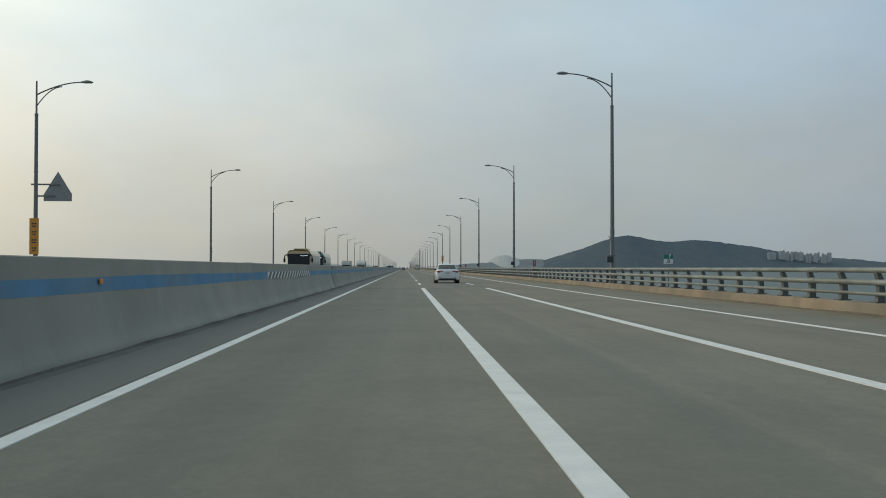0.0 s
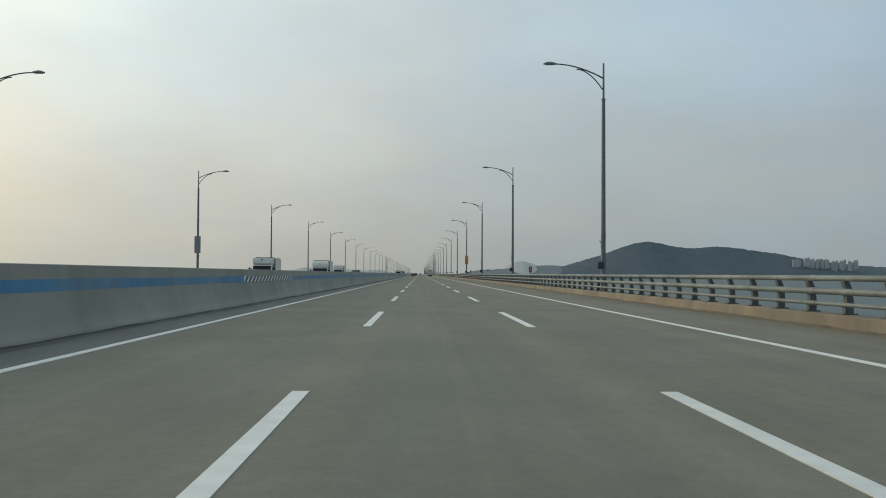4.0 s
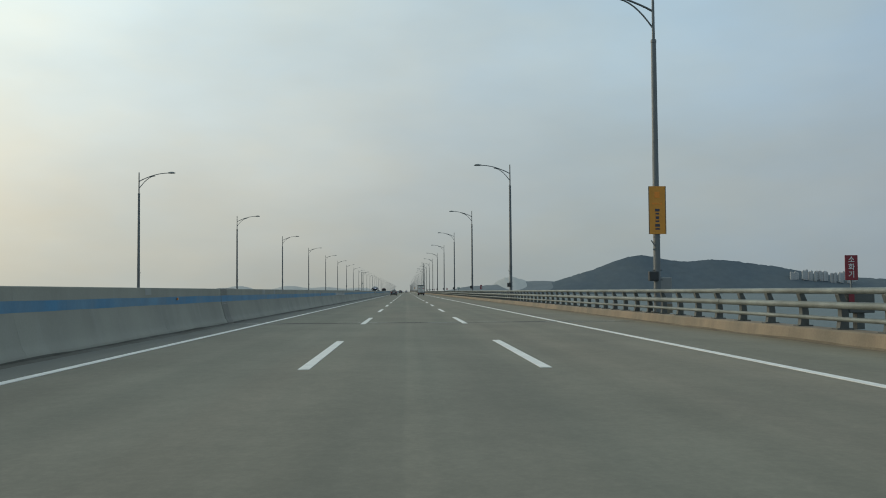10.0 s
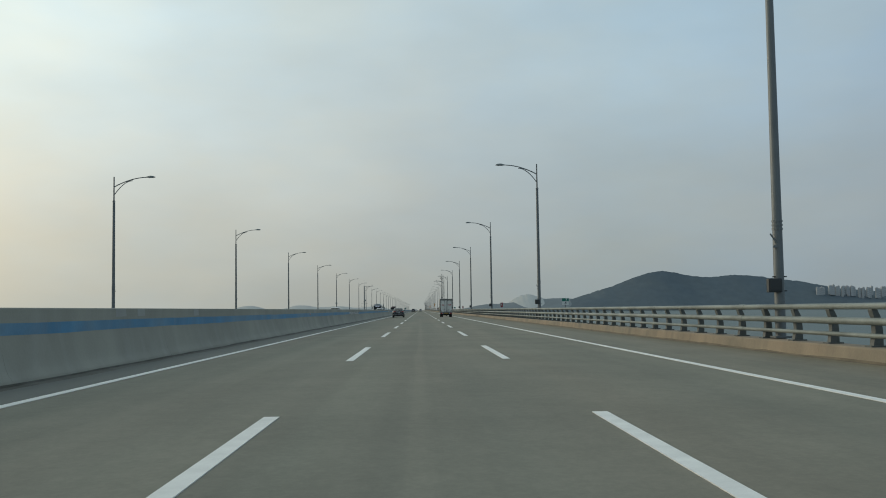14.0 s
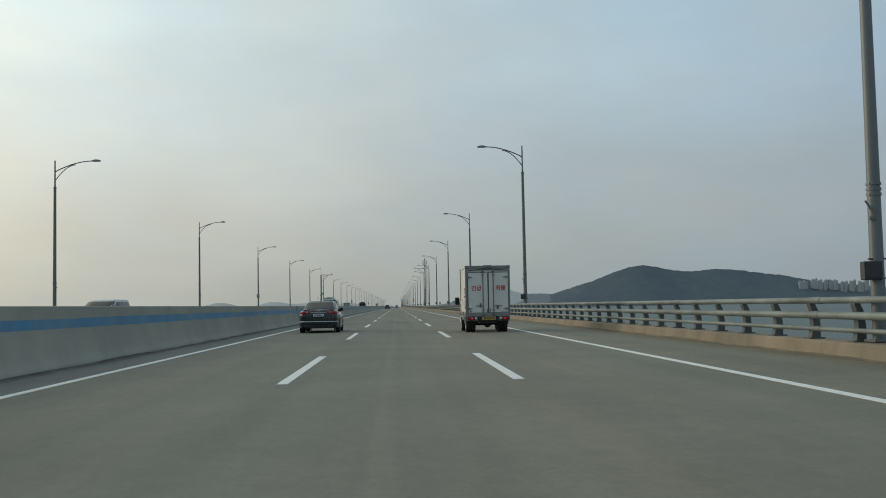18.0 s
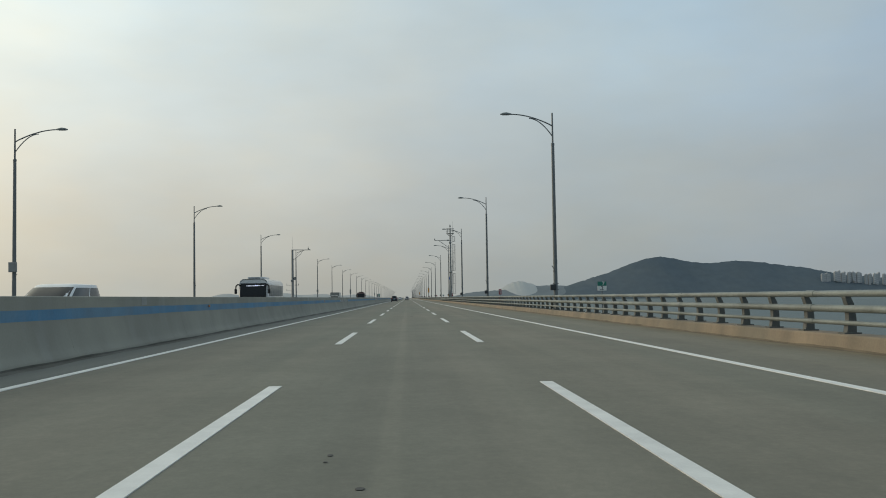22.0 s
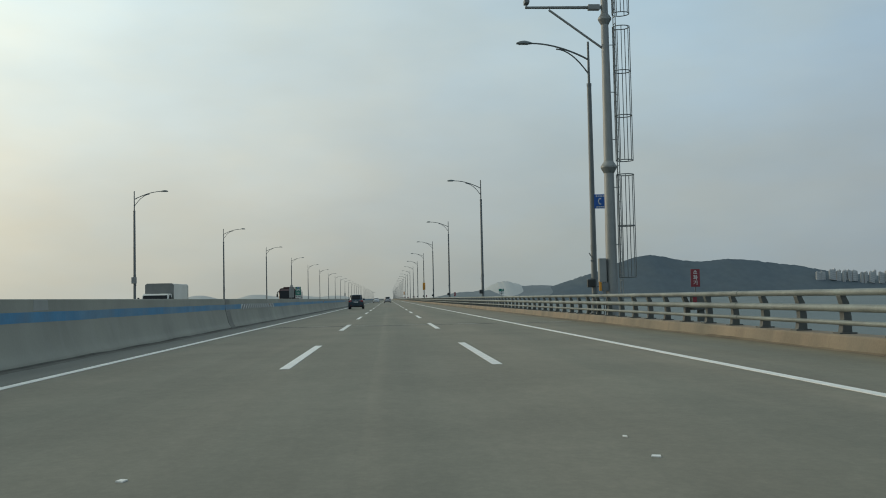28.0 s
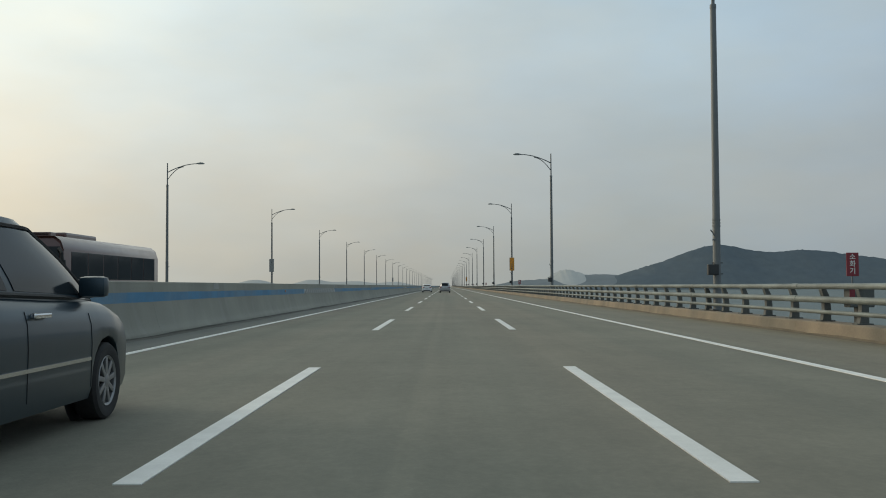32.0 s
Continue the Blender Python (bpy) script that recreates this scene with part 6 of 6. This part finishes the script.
board(t, "panel", (-0.02, 0, 2.93), (0.52, 0.03, 2.05), M["yellow"])
bm = bmesh.new()
for k in range(4):
    bars(bm, pose(-0.02, -0.02, 3.65 - k * 0.46) @ FACE_BACK @ Matrix.Rotation(0.0, 4, "Z"), 0.30, 0.09, 2, k)
    bars(bm, pose(-0.02, -0.02, 3.50 - k * 0.46) @ FACE_BACK, 0.30, 0.07, 1, k)
part("lettering_bars", bm, M["ink"], t)


def lamp_board(x, y, back, label):
    t = thing("lamp_pole_board", x, y, 0, label=label, category="notice board", group="boards on lamp poles")
    board(t, "panel", (0, -0.15, 4.06), (0.64, 0.03, 1.76), M["sign_back"] if back else M["yellow"])
    if not back:
        for dx in (-0.31, 0.31):
            board(t, "border", (dx, -0.168, 4.06), (0.03, 0.012, 1.76), M["kerb"], 0.002)
        for k in range(3):
            bar_parts("lettering_bar", pose(0.0, -0.168, 4.06 - k * 0.28) @ FACE_BACK, 0.22, 0.10, 1, k, M["ink"], t)
            bar_parts("lettering_bar", pose(0.0, -0.168, 3.93 - k * 0.28) @ FACE_BACK, 0.22, 0.06, 1, k + 3, M["ink"], t)
        bar_parts("faded_bar", pose(0.0, -0.168, 4.30) @ FACE_BACK, 0.40, 0.06, 4, 2, M["amber"], t)
        bar_parts("faded_mark", pose(0.0, -0.168, 4.62) @ FACE_BACK, 0.24, 0.22, 1, 2, M["amber"], t)
    for z in (3.4, 4.7):
        board(t, "clamp", (0, -0.08, z), (0.28, 0.14, 0.06), M["pole"], 0.004)
    return t


for k in (5, 19, 25):
    lamp_board(XR, k * S, False, "yellow weathered board with dark lettering on a lamp pole")
for k in (3, 19, 25):
    lamp_board(XL, k * S + OFF_L, True, "grey-brown back of a board on a lamp pole")
for k in (16, 12):
    t = thing("pole_cabinet", XL, k * S + OFF_L, 0, label="small grey control box on a lamp pole", category="control box")
    board(t, "case", (0.0, -0.22, 3.35), (0.45, 0.22, 0.60), M["pole_far"], 0.02)
    board(t, "clamp", (0, -0.1, 3.35), (0.3, 0.1, 0.08), M["pole"], 0.004)

# fire extinguisher boxes hung on the outer side of the rail
for k in range(0, 13):
    t = thing("extinguisher_box", RX + 0.33, 34.1 + 101.24 * k + (2.9 if k == 8 else 0), 0, label="grey-brown extinguisher box with a red sign behind the rail", category="extinguisher box", group="extinguisher boxes")
    board(t, "case", (0.12, 0, 0.88), (0.54, 0.34, 0.48), M["post"], 0.02)
    board(t, "lid", (0.12, 0, 1.135), (0.60, 0.38, 0.03), M["dark"], 0.006)
    board(t, "foot", (0.12, 0, 0.48), (0.16, 0.2, 0.36), M["post"], 0.004)
    board(t, "stem", (-0.02, 0.0, 1.29), (0.03, 0.03, 0.32), M["pole"], 0.002)
    s = board(t, "sign", (-0.02, -0.02, 1.58), (0.27, 0.02, 0.52), M["red"], 0.006, "dark red sign")
    bm = bmesh.new()
    for q, ch in enumerate("소화기"):
        text_mesh(bm, ch, 0.15, pose(-0.02, -0.032, 1.74 - q * 0.155) @ FACE_BACK, 0.002, 0.002)
    part("lettering", bm, M["white"], s, "white Korean lettering")
    board(t, "warning_mark", (-0.10, -0.175, 0.95), (0.12, 0.01, 0.16), M["red"], 0.002)

# kilometre posts
for k, txt in enumerate((".8", ".6", ".4", ".2", ".0")):
    t = thing("kilometre_post", RX + 0.34, -11.6 + 201.05 * k, 0, label="small green and white kilometre sign on a post", category="kilometre sign", group="kilometre signs")
    board(t, "post", (0, 0.02, 0.85), (0.04, 0.04, 1.15), M["pole"], 0.004)
    board(t, "green_panel", (0, 0, 1.66), (0.42, 0.02, 0.20), M["green"], 0.004)
    board(t, "white_panel", (0, 0, 1.45), (0.42, 0.02, 0.22), M["white"], 0.004)
    bm = bmesh.new()
    text_mesh(bm, "7", 0.24, pose(0.06, -0.012, 1.66) @ FACE_BACK, 0.002, 0.004)
    part("upper_figure", bm, M["white"], t)
    bm = bmesh.new()
    text_mesh(bm, txt, 0.24, pose(-0.02, -0.012, 1.45) @ FACE_BACK, 0.002, 0.004)
    part("lower_figure", bm, M["ink"], t)

# amber reflectors along the band
for k in range(0, 28):
    t = thing("reflector", BANDX + 0.02, -42 + 47.9 * k, BAND1 - 0.06, label="small amber reflector on the barrier's blue band", category="reflector", group="reflectors on the barrier")
    board(t, "lens", (0.02, 0, 0), (0.03, 0.10, 0.07), M["amber"], 0.008)
    board(t, "bracket", (0.0, 0.06, 0), (0.03, 0.10, 0.05), M["sign_back"], 0.004)

# signs on the median: one shows its back, one reads the way to the airport
t = thing("median_sign", BX - 0.74, 790.83, 1.275, label="weathered grey back of a sign on the barrier", category="road sign")
board(t, "panel", (0, 0, 0.51), (0.38, 0.02, 0.78), M["sign_back"])
board(t, "stem", (0, 0.03, 0.28), (0.05, 0.04, 0.56), M["pole"], 0.004)
board(t, "batten", (0, -0.02, 0.55), (0.06, 0.03, 0.6), M["sign_back"], 0.004)
t = thing("distance_sign", BX - 0.31, 791.66, 1.275, label="green distance sign with white Korean lettering on the barrier", category="road sign")
p = board(t, "panel", (0, 0, 0.62), (0.42, 0.02, 0.66), M["green"])
board(t, "lower_panel", (0, 0, 0.185), (0.42, 0.02, 0.21), M["white"])
board(t, "stem", (0, 0.03, 0.28), (0.05, 0.04, 0.56), M["pole"], 0.004)
board(t, "shield_field", (0.01, -0.011, 0.865), (0.19, 0.006, 0.10), M["white"], 0.002)
board(t, "shield", (0, -0.015, 0.86), (0.15, 0.006, 0.08), M["sign_blue"], 0.002)
bm = bmesh.new()
text_mesh(bm, "공항", 0.185, pose(0, -0.012, 0.69) @ FACE_BACK, 0.002, 0.005)
text_mesh(bm, "13", 0.25, pose(-0.02, -0.012, 0.455) @ FACE_BACK, 0.002, 0.006)
part("lettering", bm, M["white"], t, "white Korean lettering")
bm = bmesh.new()
text_mesh(bm, "영종", 0.15, pose(-0.06, -0.012, 0.185) @ FACE_BACK, 0.002, 0.003)
text_mesh(bm, "4", 0.19, pose(0.125, -0.012, 0.185) @ FACE_BACK, 0.002, 0.004)
part("lower_lettering", bm, M["ink"], t, "dark Korean lettering")

# camera mast with caged ladder beside the near lamp at the joint
t = thing("camera_mast", 9.25, 15 * S - 2.0, 0, label="tall grey steel camera mast with caged ladder and top platform", category="mast")
bm = bmesh.new()
rod(bm, (0, 0, -0.3), (0, 0, 15.75), 0.255, 0.13, n=18)
part("mast_tube", bm, M["pole_far"], t, smooth=True)
for z, r in ((6.42, 0.21), (12.68, 0.155)):
    bm = bmesh.new()
    for a, b, r1, r2 in ((-0.24, 0.0, r, r + 0.13), (0.0, 0.06, r + 0.13, r + 0.13), (0.06, 0.28, r + 0.13, r - 0.02)):
        rod(bm, (0, 0, z + a), (0, 0, z + b), r1, r2, n=14)
    part("flange", bm, M["pole_far"], t, smooth=True)
AZ, PZ = 13.2, 14.65   # the arm's and the platform's height
bm = bmesh.new()
rod(bm, (0, 0, AZ), (-3.35, 0, AZ), 0.075, 0.055, n=8)
box(bm, (-0.45, 0, AZ), (0.5, 0.24, 0.24), 0.04)
part("arm", bm, M["pole_far"], t)
bm = bmesh.new()
rod(bm, (-0.1, 0, 11.45), (-2.35, 0, AZ - 0.1), 0.05, n=8)
part("arm_brace", bm, M["pole_far"], t)
bm = bmesh.new()
box(bm, (-3.30, -0.1, AZ + 0.22), (0.20, 0.46, 0.20), 0.03)
rod(bm, (-3.3, 0, AZ - 0.05), (-3.3, 0, AZ + 0.15), 0.03, n=6)
rod(bm, (-3.3, -0.1, AZ + 0.30), (-3.3, -0.1, AZ + 0.42), 0.06, 0.04, n=8)
part("camera", bm, M["pole"], t)
bm = bmesh.new()
for z in (PZ, PZ + 0.52, PZ + 1.05):
    n = 12
    tube(bm, [(0.8 * math.cos(k * 2 * math.pi / n), 0.8 * math.sin(k * 2 * math.pi / n), z) for k in range(n + 1)], 0.03, n=5)
for k in range(8):
    a = k * math.pi / 4
    rod(bm, (0.8 * math.cos(a), 0.8 * math.sin(a), PZ - 0.05), (0.8 * math.cos(a), 0.8 * math.sin(a), PZ + 1.05), 0.025, n=5)
    rod(bm, (0.12 * math.cos(a), 0.12 * math.sin(a), PZ - 0.6), (0.78 * math.cos(a), 0.78 * math.sin(a), PZ - 0.05), 0.03, n=5)
part("platform_rail", bm, M["pole_far"], t)
bm = bmesh.new()
rod(bm, (0, 0, PZ - 0.04), (0, 0, PZ + 0.02), 0.8, n=16)
part("platform", bm, M["pole_far"], t)
bm = bmesh.new()
rod(bm, (0, 0, 15.7), (0, 0, 16.6), 0.06, n=8)
box(bm, (0, 0, 16.2), (0.28, 0.28, 0.30), 0.05)
rod(bm, (0.55, 0, PZ + 1.0), (0.55, 0, PZ + 2.6), 0.018, 0.008, n=5)
part("beacon", bm, M["pole"], t)
for z0, z1 in ((1.85, 6.12), (6.72, 12.35), (12.92, 14.0)):
    n = 12
    cx = 0.68
    for q in range(max(2, int((z1 - z0) / 1.45) + 1)):
        z = z0 + (z1 - z0) * q / max(1, int((z1 - z0) / 1.45))
        bm = bmesh.new()
        tube(bm, [(cx + 0.36 * math.cos(k * 2 * math.pi / n), 0.36 * math.sin(k * 2 * math.pi / n), z) for k in range(n + 1)], 0.022, n=5)
        part("cage_hoop", bm, M["pole"], t)
    for k in range(7):
        a = k * 2 * math.pi / 7
        bm = bmesh.new()
        rod(bm, (cx + 0.36 * math.cos(a), 0.36 * math.sin(a), z0), (cx + 0.36 * math.cos(a), 0.36 * math.sin(a), z1), 0.018, n=5)
        part("cage_bar", bm, M["pole"], t)
for y in (-0.2, 0.2):
    bm = bmesh.new()
    rod(bm, (0.42, y, 0.6), (0.40, y, 14.6), 0.022, n=5)
    part("ladder_rail", bm, M["pole_far"], t)
bm = bmesh.new()
rod(bm, (0.41, -0.2, 0), (0.41, 0.2, 0), 0.014, n=5)
rung_me = mesh_of("rung", bm, M["pole_far"])
for k in range(46):
    o = new("rung", rung_me)
    o.parent, o.location = t, (0, 0, 0.8 + k * 0.3)
bm = bmesh.new()
for z in (1.0, 3.2, 5.6, 7.6, 9.6, 11.6):
    rod(bm, (0.1, 0, z), (0.42, 0, z), 0.02, n=5)
part("ladder_stay", bm, M["pole_far"], t)
bm = bmesh.new()
box(bm, (-0.42, -0.1, 2.15), (0.30, 0.3, 0.98), 0.02)
part("control_cabinet", bm, M["pole_far"], t)
bm = bmesh.new()
box(bm, (-0.34, -0.12, 1.46), (0.28, 0.26, 0.34), 0.015)
part("junction_box", bm, M["pole"], t)
for x in (-0.36, -0.27):
    bm = bmesh.new()
    rod(bm, (x, -0.02, 0.05), (x, -0.02, 1.75), 0.022, n=6)
    part("conduit", bm, M["pole"], t)
bm = bmesh.new()
box(bm, (-0.54, -0.20, 1.50), (0.10, 0.08, 0.40), 0.01)
part("yellow_box", bm, M["yellow"], t)
bm = bmesh.new()
box(bm, (0.5, 0, -0.05), (1.3, 1.6, 0.25), 0.02)
part("ledge", bm, M["pole_far"], t)
t = thing("phone_sign", XR + 0.26, 15 * S - 0.1, 0, label="small blue emergency telephone sign on a lamp pole", category="road sign")
board(t, "panel", (0.06, 0, 5.2), (0.52, 0.02, 0.62), M["sign_blue"])
board(t, "bracket", (-0.16, 0.06, 5.2), (0.2, 0.05, 0.06), M["pole"], 0.004)
bm = bmesh.new()
tube(bm, [(0.10, -0.016, 5.33), (0.02, -0.016, 5.30), (-0.02, -0.016, 5.2), (0.02, -0.016, 5.10), (0.10, -0.016, 5.07)], 0.03, n=6)
bars(bm, pose(0.06, -0.014, 5.43) @ FACE_BACK, 0.40, 0.06, 4, 4)
bars(bm, pose(0.06, -0.014, 4.96) @ FACE_BACK, 0.36, 0.05, 4, 5)
part("telephone_mark", bm, M["white"], t)

# weather and camera pole beyond the opposite carriageway
t = thing("camera_pole", XL - 0.75, 15 * S + OFF_L, 0, label="grey steel pole with camera arm and weather instruments", category="camera pole")
bm = bmesh.new()
rod(bm, (0, 0, 0), (0, 0, 11.75), 0.30, 0.22, n=14)
part("pole", bm, M["pole_far"], t, smooth=True)
bm = bmesh.new()
rod(bm, (-0.2, 0, 11.75), (3.9, 0, 11.7), 0.09, 0.06, n=8)
part("arm", bm, M["pole_far"], t)
bm = bmesh.new()
tube(bm, [(0.15, 0, 9.6), (0.9, 0, 10.1), (1.9, 0, 11.0), (2.3, 0, 11.7)], 0.05, n=6)
part("arm_brace", bm, M["pole_far"], t)
bm = bmesh.new()
box(bm, (3.4, 0, 12.0), (0.2, 0.4, 0.22), 0.03)
rod(bm, (3.4, 0, 11.7), (3.4, 0, 12.4), 0.04, n=6)
part("camera", bm, M["pole"], t)
bm = bmesh.new()
rod(bm, (0, 0, 11.7), (0, 0, 14.6), 0.03, 0.01, n=6)
part("lightning_rod", bm, M["pole"], t)
bm = bmesh.new()
box(bm, (0.55, -0.1, 5.6), (0.5, 0.4, 0.6), 0.03)
box(bm, (-0.05, -0.25, 5.1), (0.55, 0.3, 0.35), 0.03)
part("instrument_box", bm, M["pole"], t)
for z in (4.2, 3.0):
    bm = bmesh.new()
    rod(bm, (-1.3, 0, z), (0.2 if z < 4 else 1.3, 0, z), 0.03, n=6)
    for x in (-1.25,) if z < 4 else (-1.25, 1.25):
        rod(bm, (x, 0, z - 0.05), (x, 0, z + 0.3), 0.05, n=6)
    part("instrument_arm", bm, M["pole"], t)

# electrical cabinet by a lamp, outside the rail
t = thing("cable_cabinet", RX + 0.62, 5 * S + 0.6, 0, label="pale grey cable cabinet outside the rail", category="cabinet")
board(t, "case", (0, 0, 1.1), (0.5, 0.7, 1.0), M["pole_far"], 0.02)
board(t, "plinth", (0, 0, 0.45), (0.52, 0.72, 0.34), M["kerb"], 0.01)
